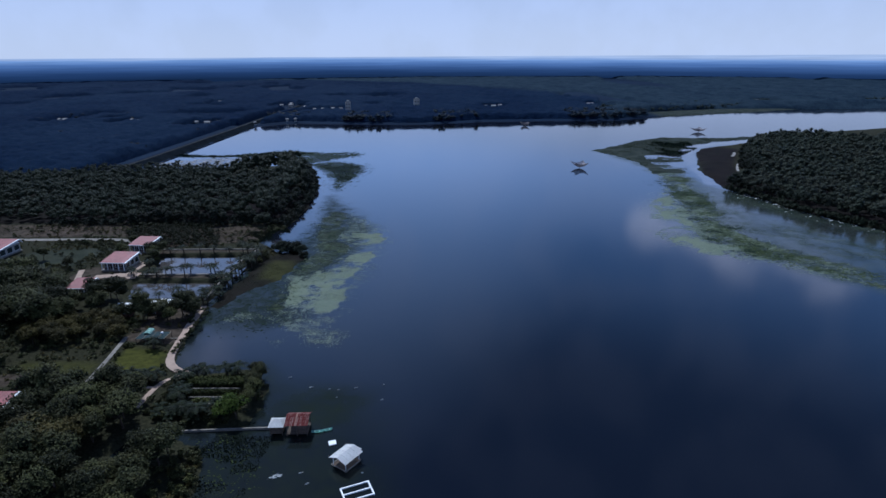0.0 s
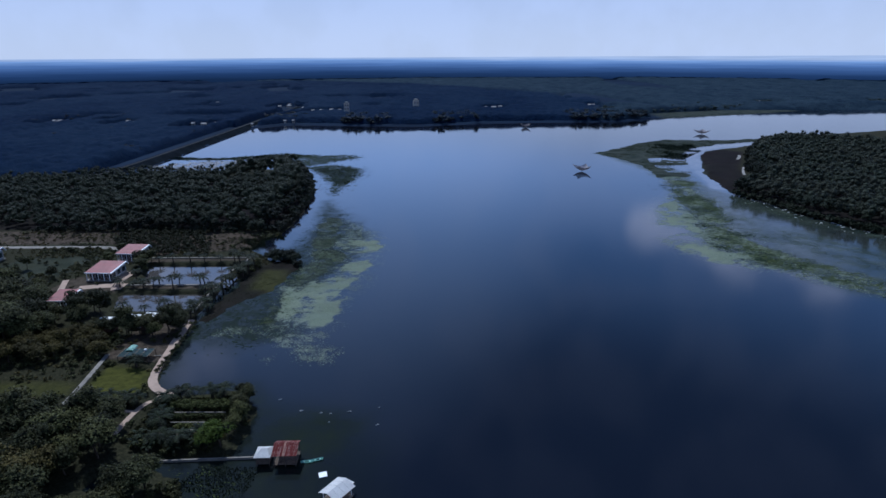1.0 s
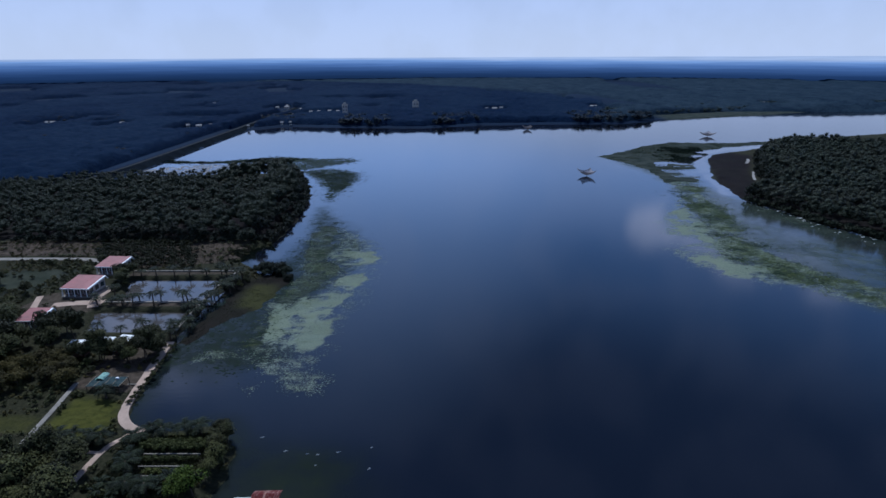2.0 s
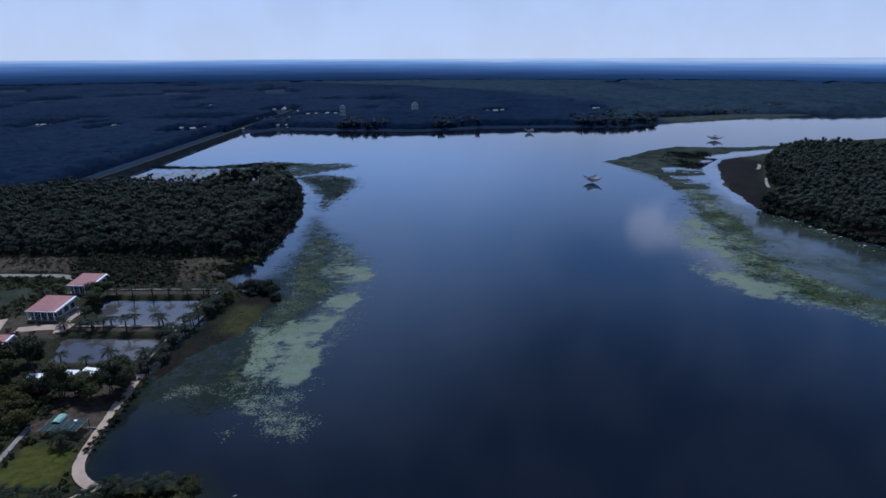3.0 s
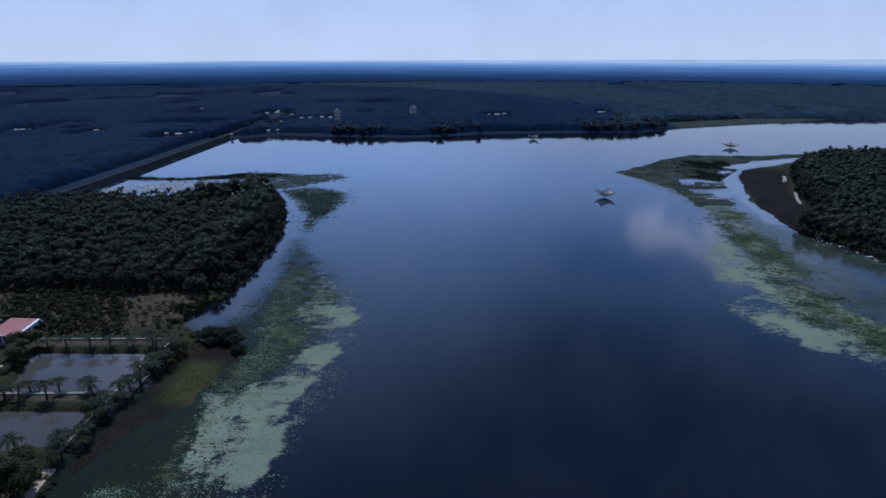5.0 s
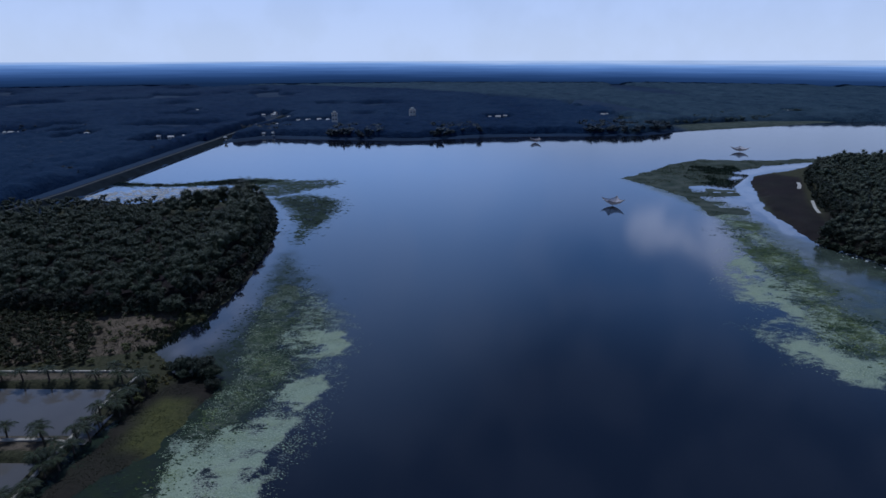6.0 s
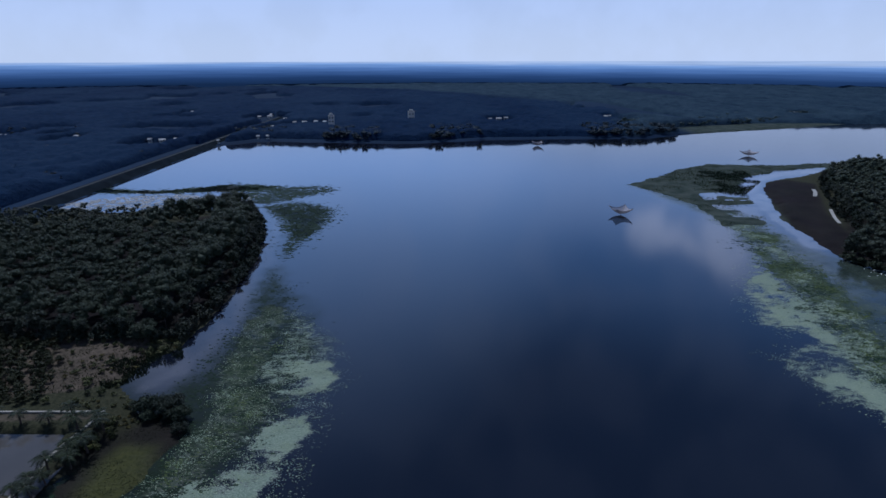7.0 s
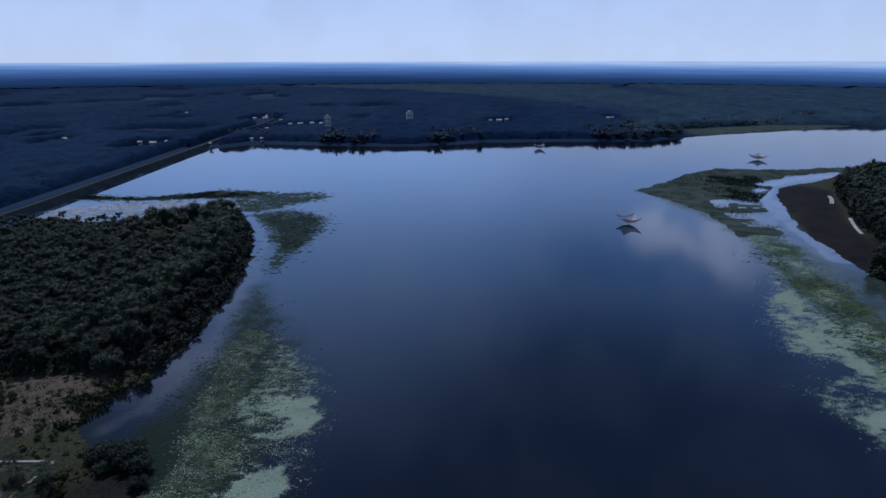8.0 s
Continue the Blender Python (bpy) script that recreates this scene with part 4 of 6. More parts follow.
def ribbon(name, line, width, lift, material, label, category, kind="structure", thick=0.12, step=1.5):
    """A strip of paving or kerb of that width that follows the ground along a line."""
    pts = []
    for (ax, ay), (bx, by) in zip(line, line[1:]):
        n = max(1, int(math.hypot(bx - ax, by - ay) / step))
        pts += [(ax + (bx - ax) * k / n, ay + (by - ay) * k / n) for k in range(n)]
    pts.append(line[-1])
    p = np.array(pts, float)
    for _ in range(2):
        p[1:-1] = 0.25 * p[:-2] + 0.5 * p[1:-1] + 0.25 * p[2:]
    d = np.gradient(p, axis=0)
    d /= np.linalg.norm(d, axis=1)[:, None]
    side = np.stack([-d[:, 1], d[:, 0]], -1) * (width / 2) * (1 + 0.12 * (lattice(p[:, 0], p[:, 1], 3, 91)[:, None] - 0.5))
    z = np.maximum(height(p[:, 0], p[:, 1]), 0.25) + lift
    n = len(p)
    rows = [np.c_[p + s * side, z + h] for s, h in ((1, -thick - 0.5), (1, 0), (-1, 0), (-1, -thick - 0.5))]
    v = np.stack(rows, 1).reshape(-1, 3)
    f = [[4 * i + k, 4 * i + k + 1, 4 * i + k + 5, 4 * i + k + 4] for i in range(n - 1) for k in range(3)]
    f += [[0, 1, 2, 3], [4 * n - 1, 4 * n - 2, 4 * n - 3, 4 * n - 4]]
    return tagged(new(name, mesh_of(name, v, f, material)), label, category, kind=kind)


# ---- paths, kerbs and banks ----
ribbon("path", [(-51.6, 104.1), (-55.6, 106.2), (-58.0, 109.4), (-59.2, 115), (-60.4, 124), (-61.2, 132.5), (-61.8, 138)], 1.7, 0.1, PAVING, "pinkish concrete path along the water's edge", "path")
ribbon("path", [(-53.6, 104.2), (-54.4, 101), (-55.2, 98), (-55.4, 94), (-55.5, 91)], 1.0, 0.11, PAVING, "narrow pinkish path through the garden", "path")
ribbon("path", [(-55.4, 97.7), (-58, 98), (-61, 98.2)], 0.7, 0.09, PAVING, "short pale garden path", "path")
ribbon("path", [(-69.3, 100), (-70.2, 109), (-71.5, 119)], 0.9, 0.12, CONCRETE, "straight grey concrete path beside the lawn", "path")
ribbon("path", [(-89, 155.5), (-92, 163), (-91, 170)], 2.6, 0.05, PAVING, "dusty pale track beside the fish ponds", "path")
ribbon("path", [(-102, 151), (-105, 158), (-107, 163)], 1.6, 0.05, PAVING, "dusty pale track to the houses", "path")
ribbon("path", [(-100, 157), (-94, 158.5), (-88, 158.8)], 3.0, 0.06, PAVING, "dusty pale yard beside the houses", "path")
ribbon("road", [(-240, 194.5), (-150, 193.5), (-112, 193.2), (-104, 190)], 2.4, 0.08, CONCRETE, "pale concrete lane past the houses", "road")
ribbon("kerb", [(-87.5, 158.6), (-75, 158.9), (-62.5, 159.2)], 0.65, 0.25, CONCRETE, "concrete walkway between two fish ponds", "kerb")
ribbon("kerb", [(-91.5, 182), (-76, 182), (-61, 182.2)], 0.45, 0.3, CONCRETE, "low concrete kerb above the fish pond", "kerb")
ribbon("kerb", [(-61, 182), (-62.6, 172), (-63.4, 163), (-63.2, 150), (-63, 142)], 0.5, 0.25, CONCRETE, "concrete bank walk along the fish ponds", "kerb")
ribbon("kerb", [(-49, 84.9), (-40, 85.5), (-30.2, 86.1)], 0.28, 0.15, CONCRETE, "narrow concrete causeway to the stilt huts", "kerb")
for k, (x0, x1, yy) in enumerate(((-48, -39, 97.4), (-47.5, -39.2, 94.4), (-46, -41.5, 92.2))):
    ribbon("kerb", [(x0, yy), ((x0 + x1) / 2, yy + 0.1), (x1, yy)], 0.2, 0.22, CONCRETE, "low grey wall between garden beds", "kerb")

# ---- fish ponds ----
pond_nodes = Nodes("silty_pond_water")
pond_nodes.set(Base_Color=pond_nodes.mix(pond_nodes.noise(0.12, 4), (0.040, 0.037, 0.036), (0.060, 0.055, 0.052)), Roughness=0.05, IOR=1.33)
POND = pond_nodes.mat
for pond in PONDS:
    px, py = np.array(pond).T
    xs, ys = np.arange(px.min() - 2, px.max() + 2, 2.0), np.arange(py.min() - 2, py.max() + 2, 2.0)
    qx, qy = np.meshgrid(xs, ys)
    me = grid_mesh("pond", xs, ys, np.full_like(qx, 0.25), POND)
    tagged(new("water", me), "still grey-blue fish pond water", "water", kind="structure")

# ---- dam ----
def dam():
    ys = np.arange(294, 760, 6.0)
    cx = np.interp(ys, [294, 350, 540, 760], [-183, -179.5, -179, -184])
    drop = np.interp(ys, [330, 560, 760], [1, 1, 0.55])
    prof = [(-4.2, -0.4), (-0.6, 2.6), (-0.2, 2.7), (3.4, 2.75), (3.8, 2.6), (8.6, -1.2)]
    v = [(c + a, yy, 0.6 + b * 0.75 * k) for yy, c, k in zip(ys, cx, drop) for a, b in prof]
    m = len(prof)
    f = [[m * i + k, m * i + k + 1, m * i + m + k + 1, m * i + m + k] for i in range(len(ys) - 1) for k in range(m - 1)]
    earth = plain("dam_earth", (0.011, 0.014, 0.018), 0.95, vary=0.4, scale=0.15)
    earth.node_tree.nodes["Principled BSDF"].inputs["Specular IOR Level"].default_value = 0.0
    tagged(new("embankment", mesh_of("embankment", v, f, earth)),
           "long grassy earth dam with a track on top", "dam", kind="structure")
    lane = [(c + a, yy, 0.6 + 2.07 * k + 0.04) for yy, c, k in zip(ys, cx, drop) for a in (0.8, 2.4)]
    f = [[2 * i, 2 * i + 1, 2 * i + 3, 2 * i + 2] for i in range(len(ys) - 1)]
    tagged(new("road", mesh_of("road", lane, f, plain("dam_lane", (0.026, 0.026, 0.028), 0.9, vary=0.3, scale=0.2))), "grey track on top of the dam", "road", kind="structure")


dam()

# ---- trees, palms and shrubs as things ----
def trunk_bm(seed, tall, radius, spread):
    """A tapered, bent trunk with limbs that reach into the crown."""
    r = random.Random(seed)
    bm, p, rad = bmesh.new(), Vector((0, 0, -0.4)), radius
    lean = Vector((r.uniform(-0.12, 0.12), r.uniform(-0.12, 0.12), 1))
    for k in range(3):
        q = p + lean * (tall * 0.24) + Vector((r.uniform(-0.1, 0.1), r.uniform(-0.1, 0.1), 0))
        rod(bm, p, q, rad, rad * 0.78, 7)
        p, rad = q, rad * 0.78
    for k in range(5):
        a = k * 1.257 + r.uniform(-0.4, 0.4)
        q = p + Vector((math.cos(a) * spread * 0.55, math.sin(a) * spread * 0.55, tall * r.uniform(0.15, 0.32)))
        rod(bm, p, q, rad * 0.6, rad * 0.18, 5)
    return bm


def tree_kind(name, seed, radius, base, top, blobs, leaves, leaf, material, label, group, level=2):
    t = empty(name, label, "tree", group)
    part("trunk", trunk_bm(seed, base + (top - base) * 0.45, radius * 0.075, radius), BARK, t)
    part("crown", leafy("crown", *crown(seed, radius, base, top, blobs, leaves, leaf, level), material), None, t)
    return t


class Stock:
    """Kinds of plants: the first use places the original, later ones copies."""

    def __init__(self):
        self.kinds, self.used = {}, set()

    def add(self, key, thing):
        self.kinds.setdefault(key, []).append(thing)

    def plant(self, key, x, y, size=1.0, turn=None, sink=0.15):
        fresh = [o for o in self.kinds[key] if o.name not in self.used]
        ob = fresh[0] if fresh else self.kinds[key][RNG.integers(0, len(self.kinds[key]))]
        turn = RNG.uniform(0, 360) if turn is None else turn
        m = pose(x, y, ground_z(x, y) - sink, RNG.uniform(-3, 3), RNG.uniform(-3, 3), turn)
        if ob.name in self.used:
            ob = copy_thing(ob, m)
        else:
            self.used.add(ob.name)
            ob.matrix_basis = m
        s = size * RNG.uniform(0.88, 1.12)
        ob.scale = (s, s, s * RNG.uniform(0.9, 1.1))
        return ob


PLANTS = Stock()
for k in range(4):
    PLANTS.add("broad", tree_kind("tree", 200 + k, 2.7, 1.6, 6.4, 22, 2400, 0.28, LEAF_GARDEN, "broad dark green tree with a rounded crown", "garden trees", 1))
for k in range(3):
    PLANTS.add("olive", tree_kind("tree", 210 + k, 2.3, 0.8, 4.4, 15, 1800, 0.25, OLIVE_LEAF, "low olive green tree with a dry crown", "orchard trees", 1))
for k in range(2):
    PLANTS.add("bright", tree_kind("tree", 220 + k, 2.6, 0.8, 4.8, 17, 2600, 0.25, BRIGHT_LEAF, "bright green bushy tree by the water", "bright trees", 1))
for k in range(3):
    PLANTS.add("tall", tree_kind("tree", 230 + k, 1.9, 1.2, 6.5, 14, 2000, 0.26, LEAF_GARDEN, "tall slim dark green tree", "tall trees", 1))
for k in range(3):
    PLANTS.add("shrub", tree_kind("shrub", 240 + k, 0.95, 0.15, 1.7, 6, 260, 0.24, LEAF_GARDEN, "small round dark green shrub", "shrubs", 1))
for k in range(4):
    PLANTS.add("edge", tree_kind("tree", 250 + k, 2.5, 1.6, 8.6, 15, 1000, 0.40, LEAF_FOREST, "dark plantation tree at the wood's edge", "wood edge trees", 1))


for k in range(3):
    PLANTS.add("bush", tree_kind("bush", 245 + k, 2.3, 0.1, 4.2, 12, 1500, 0.3, LEAF_FOREST, "dense dark green bush at the marshy point", "point bushes", 1))


def frond_mesh(name, length, droop, width, pairs, material):
    """A feathered leaf: a thin rib that arches over, with leaflets to both sides."""
    v, f = [], []
    for k in range(pairs + 1):
        t = k / pairs
        p = Vector((length * (t - 0.18 * t * t * droop), 0, length * (0.55 * t - droop * 0.75 * t * t)))
        v.append(tuple(p))
    for k in range(pairs):
        t = (k + 0.5) / pairs
        w = width * math.sin(math.pi * min(1, t * 0.85 + 0.12)) ** 0.7
        a, b = Vector(v[k]), Vector(v[k + 1])
        for s in (1, -1):
            tip = b + Vector((length * 0.07, s * w, -w * 0.45))
            i = len(v)
            v.extend([tuple(a), tuple(b), tuple(tip)])
            f.append([i, i + 1, i + 2] if s > 0 else [i + 1, i, i + 2])
    return mesh_of(name, v, f, material)


def palm(seed, tall, fronds, length, label):
    r = random.Random(seed)
    t = empty("palm_tree", label, "palm", "palms")
    bm, p, rad = bmesh.new(), Vector((0, 0, -0.3)), 0.16
    lean = Vector((r.uniform(-0.2, 0.2), r.uniform(-0.2, 0.2), 1))
    for k in range(4):
        q = p + Vector((lean.x * k * 0.25, lean.y * k * 0.25, 1)) * ((tall + 0.3) / 4)
        rod(bm, p, q, rad, rad * 0.86, 7)
        p, rad = q, rad * 0.86
    part("trunk", bm, BARK, t)
    leaf = [frond_mesh("frond", length, d, length * 0.24, 9, PALM_LEAF) for d in (0.75, 1.15)]
    for k in range(fronds):
        f = part("frond", leaf[k % 2], None, t)
        f.matrix_basis = pose(p.x, p.y, p.z - 0.05, 0, r.uniform(-28, 8) if k % 2 else r.uniform(-8, 25), k * 137.5 + r.uniform(-15, 15))
    return t


for k in range(4):
    PLANTS.add("palm", palm(300 + k, 1.5 + 0.35 * k, 13, 1.7, "young coconut palm with arching feathered leaves"))
for k in range(2):
    PLANTS.add("sago", palm(310 + k, 1.3, 18, 1.5, "low spreading palm with long leaves"))


def banana(seed):
    r = random.Random(seed)
    t = empty("banana_plant", "banana plant with broad ragged leaves", "plant", "banana plants")
    part("stem", rod(bmesh.new(), (0, 0, -0.2), (0.05, 0, 1.3), 0.12, 0.07, 7), BARK, t)
    n = 6
    v, f = [], []
    for k in range(n + 1):
        q = k / n
        w = 0.26 * math.sin(math.pi * (0.08 + 0.88 * q)) ** 0.6
        for s in (-1, 0, 1):
            v.append((1.6 * q - 0.25 * q * q, s * w, 1.0 * q - 1.15 * q * q - abs(s) * 0.07))
    for k in range(n):
        for s in (0, 1):
            f.append([3 * k + s, 3 * k + s + 1, 3 * k + s + 4, 3 * k + s + 3])
    leaf = mesh_of("leaf", v, f, PALM_LEAF)
    for k in range(8):
        part("leaf", leaf, None, t).matrix_basis = pose(0.05, 0, 1.25, 0, r.uniform(-35, 10), k * 137.5)
    return t


for k in range(2):
    PLANTS.add("banana", banana(320 + k))


def scatter(key, poly, step, seed, size=1.0, vary=0.2, skip=0.0, margin=0.0):
    x, y, r = planted(poly, step, seed, 0.9, margin)
    for a, b in zip(x, y):
        if r.uniform() >= skip and land(np.array([a]), np.array([b]))[0] > 0.3:
            PLANTS.plant(key, a, b, size * r.uniform(1 - vary, 1 + vary))


# big trees in the south garden
scatter("broad", [(-70, 78), (-58, 76), (-52, 86), (-54, 92), (-62, 96), (-70, 94), (-76, 86)], 4.3, 401, 1.12)
scatter("broad", [(-85, 60), (-56, 60), (-56, 75), (-70, 77), (-85, 84)], 4.6, 402, 1.05)
scatter("broad", [(-51, 62), (-41, 62), (-39.5, 74), (-43, 79), (-49, 78)], 3.9, 403, 0.9)
scatter("shrub", [(-40, 70), (-37, 70), (-38, 82), (-42, 83)], 1.8, 404, 1.0)
scatter("olive", [(-77, 92), (-66, 90), (-64, 96), (-76, 96)], 4.2, 405, 0.9)
# dark wood west of the garden and olive scrub north of the lawn
scatter("broad", [(-132, 118), (-92, 117), (-89, 128), (-96, 138), (-103, 146), (-112, 152), (-132, 154)], 4.6, 406, 1.22)
scatter("olive", [(-93, 115), (-72, 114.5), (-73, 121), (-78, 127), (-92, 127)], 3.7, 407, 0.95)
scatter("shrub", [(-82, 124), (-72, 119), (-70, 126), (-80, 130)], 2.5, 408, 1.1, skip=0.3)
scatter("broad", [(-130, 90), (-92, 90), (-90, 112), (-128, 116)], 5.0, 409, 1.0)
scatter("shrub", [(-90, 95), (-71, 96), (-71, 99), (-90, 99)], 2.4, 410, 1.0, skip=0.3)
for x, y, s in ((-77.3, 128.2, 0.75), (-72.6, 129.0, 0.85), (-71.0, 128.0, 0.7), (-63.5, 129.8, 0.85), (-62.6, 133.5, 0.75), (-64.8, 127.0, 0.6), (-86.2, 134.6, 1.55), (-81.6, 136.4, 1.25), (-66.6, 128.6, 0.85), (-69.6, 129.2, 0.75), (-74.8, 128.4, 0.8), (-61.6, 131.2, 0.7), (-64.6, 136.6, 0.75), (-84.5, 131.5, 0.9), (-87, 141.5, 0.95), (-88.5, 138.5, 0.9), (-92, 134, 0.9), (-90.6, 138.4, 0.65), (-72.4, 129.4, 1.1), (-63.8, 131.6, 1.1)):
    PLANTS.plant("tall" if s > 0.95 else "broad", x, y, s)
for x, y, s in ((-102.5, 177.6, 0.75), (-91.0, 174.0, 0.75), (-89.5, 171.0, 0.65), (-92.6, 176.5, 0.8), (-90.3, 178.5, 0.7), (-111.6, 164, 0.6), (-121, 163, 0.7), (-118, 158, 0.8), (-110, 156, 0.6), (-124, 172, 0.6), (-105, 190.5, 0.5)):
    PLANTS.plant("broad", x, y, s)
for x, y, s in ((-62.6, 76.7, 1.7), (-65.5, 79.0, 1.5), (-60.0, 79.5, 1.45), (-68.0, 75.5, 1.5)):
    PLANTS.plant("olive", x, y, s)
# garden between the causeway and the inlet
for x, y, s in ((-35.8, 95.8, 0.62), (-37.0, 98.4, 0.66), (-36.3, 101.5, 0.62), (-37.6, 103.2, 0.6), (-36.0, 92.8, 0.55)):
    PLANTS.plant("broad", x, y, s)
PLANTS.plant("bright", -36.8, 88.6, 1.0)
PLANTS.plant("bright", -39.0, 88.4, 0.75)
for x, y in ((-49.4, 103.2), (-47.6, 102.9), (-43.4, 103.0), (-41.2, 103.0), (-50.6, 100.2), (-49.0, 95.5), (-48.6, 93.2), (-46.5, 89.2), (-43.5, 88.6), (-57.8, 100.4), (-60.6, 100.2), (-63.3, 100.3), (-55.9, 100.0), (-63.0, 114.0)):
    PLANTS.plant("sago", x, y, 1.7)
scatter("banana", [(-52, 91), (-38.5, 91), (-37.5, 87), (-50, 86.6)], 1.7, 411, 1.0, skip=0.25)
scatter("shrub", [(-53, 92), (-38.5, 91), (-37.5, 86.5), (-50, 86.4)], 1.9, 412, 0.85, skip=0.3)
scatter("shrub", [(-53, 101), (-50.5, 101), (-49, 93), (-52, 93)], 1.7, 413, 0.7, skip=0.2)
scatter("shrub", [(-70, 100), (-56.5, 100), (-56.5, 96), (-70, 96)], 2.1, 414, 0.8, skip=0.3)
# palms round the fish ponds
for x, y in ((-79.2, 159.9), (-73.7, 159.9), (-67.9, 159.9), (-79.6, 157.2), (-74.2, 157.0), (-85.4, 157.8), (-62.2, 154.5), (-60.6, 156.8), (-61.6, 150.9), (-62.0, 163.2), (-61.4, 166.5), (-60.2, 169.5), (-62.0, 160.2),
             (-87.9, 178.6), (-83.3, 178.2), (-78.2, 178.4), (-73.9, 178.6), (-69.1, 178.9), (-65, 179.6), (-62.2, 176.0), (-60.5, 179.0), (-79.2, 140.4), (-73.5, 139.6), (-62.0, 141.4), (-62.2, 139.2), (-61.6, 147.6),
             (-59.8, 143.5), (-60.6, 145.8), (-63.8, 144.5), (-60.4, 152.6), (-63.6, 152.2), (-59.6, 159.9), (-60.2, 163.8), (-58.6, 167.6), (-58.2, 171.6), (-61.0, 171.4), (-58.0, 176.6), (-63.6, 156.4), (-65.6, 157.4), (-88.6, 157.0), (-82.4, 157.3), (-68.5, 140.5), (-86.5, 161.8), (-90.5, 159.5), (-60.2, 173.5)):
    PLANTS.plant("palm", x, y, RNG.uniform(1.15, 1.45))
# orchard and field shrubs
scatter("shrub", [(-215, 211), (-106, 211), (-106, 198), (-215, 198)], 4.2, 416, 0.75, skip=0.35)
scatter("shrub", [(-75, 212), (-66, 211), (-64, 190), (-74, 185)], 3.0, 417, 0.7, skip=0.35)
scatter("shrub", [(-135, 192), (-104, 191), (-106, 184), (-135, 183)], 2.6, 418, 0.9, skip=0.3)
scatter("shrub", [(-136, 180), (-108, 178), (-107, 165), (-136, 155)], 4.0, 419, 0.9, skip=0.4)
scatter("shrub", [(-92, 171), (-87, 178), (-86, 171), (-89, 165)], 1.9, 420, 0.9)
scatter("shrub", [(-63.5, 137), (-60, 137), (-60, 126), (-62.5, 126)], 1.6, 421, 0.6)
scatter("shrub", [(-61, 145), (-57.5, 150), (-58, 168), (-55.5, 178), (-58, 180), (-61, 168)], 1.5, 422, 0.75, skip=0.2)
# bushes on the marshy point
for x, y, s in ((-51.0, 183.5, 1.1), (-48.6, 182.3, 1.05), (-53.6, 183.0, 1.0), (-47.0, 181.6, 0.8), (-50.4, 185.4, 0.95), (-55.6, 184.4, 0.85), (-52.4, 181.2, 0.8), (-45.4, 177.4, 0.72)):
    PLANTS.plant("bush", x, y, s, sink=0.45)
for k in range(15):
    PLANTS.plant("shrub", -58.3 - 0.09 * k + RNG.uniform(-0.25, 0.25), 113 + 1.6 * k, RNG.uniform(0.45, 0.8), sink=-0.15)
# the wood's edge
for line, step in (([(-120, 213.2), (-79, 212.6), (-68, 214), (-65, 222), (-64.8, 250), (-65, 272), (-69, 298), (-77, 322), (-86, 337)], 3.4), ([(133, 272), (139.5, 256), (146, 230), (153, 216), (160, 206), (182, 174)], 4.2), ([(136, 276), (156, 299), (165, 325), (181, 359), (195, 387), (218, 421)], 4.2)):
    for (ax, ay), (bx, by) in zip(line, line[1:]):
        n = max(1, int(math.hypot(bx - ax, by - ay) / step))
        for k in range(n):
            PLANTS.plant("edge", ax + (bx - ax) * k / n + RNG.uniform(-0.7, 0.7), ay + (by - ay) * k / n + RNG.uniform(-0.7, 0.7), RNG.uniform(0.62, 1.0), sink=0.5)
PLANTS.plant("bush", -67.5, 211.0, 1.25)
scatter("shrub", [(-84, 340), (-100, 337), (-165, 331), (-165, 306), (-112, 316), (-96, 332)], 5.0, 423, 1.2, skip=0.3)
for kinds in PLANTS.kinds.values():
    for spare in [o for o in kinds if o.name not in PLANTS.used]:
        for o in (*spare.children_recursive, spare):
            bpy.data.objects.remove(o)


# ---- reeds and tall grass ----
def reeds(name, poly, count, seed, tall, material, label, need=-1.2, clump=4.0, lo=0.42):
    r = np.random.default_rng(seed)
    px, py = np.array(poly).T
    x, y = r.uniform(px.min(), px.max(), count * 5), r.uniform(py.min(), py.max(), count * 5)
    keep = (inside(poly, x, y) > 0) & (fractal(x, y, clump, seed) + r.uniform(-0.08, 0.08, len(x)) > lo)
    x, y = x[keep][:count], y[keep][:count]
    z = np.maximum(height(x, y), -0.05) - 0.03
    n = len(x)
    a, h = r.uniform(0, 6.28, n), tall * r.uniform(0.5, 1.2, n)
    w, lean = 0.10 + 0.14 * tall * r.uniform(0.5, 1, n), r.normal(size=(n, 2)) * 0.35 * h[:, None]
    v = np.stack([np.stack([x - np.cos(a) * w, y - np.sin(a) * w, z], -1), np.stack([x + np.cos(a) * w, y + np.sin(a) * w, z], -1), np.stack([x + lean[:, 0], y + lean[:, 1], z + h], -1)], 1).reshape(-1, 3)
    return tagged(new(name, mesh_of(name, v, np.arange(3 * n).reshape(n, 3), material)), label, "reeds", kind="stuff")


reeds("reeds", [(-61, 128), (-55, 128), (-52, 150), (-42, 158), (-43, 178), (-52, 181), (-58, 172), (-61, 150)], 4500, 501, 0.14, REED, "dull green reeds between the bank and the weed beds", lo=0.42)
reeds("reeds", SPIT, 9000, 502, 0.45, REED, "dark green reeds on the low marshy spit", lo=0.5, clump=9)
reeds("reeds", [(130, 396), (147, 431), (173, 431), (168, 401), (143, 367), (130, 381)], 5000, 509, 0.7, PAD_DARK, "tall dark green tussocks on the spit", lo=0.42, clump=12)
reeds("grass", [(-215, 212), (-66, 212), (-63, 200), (-68, 190), (-92, 184), (-100, 196), (-215, 198)], 6000, 512, 0.3, LEAF_GARDEN, "dry dark tufts over the bare field", lo=0.46, clump=5)
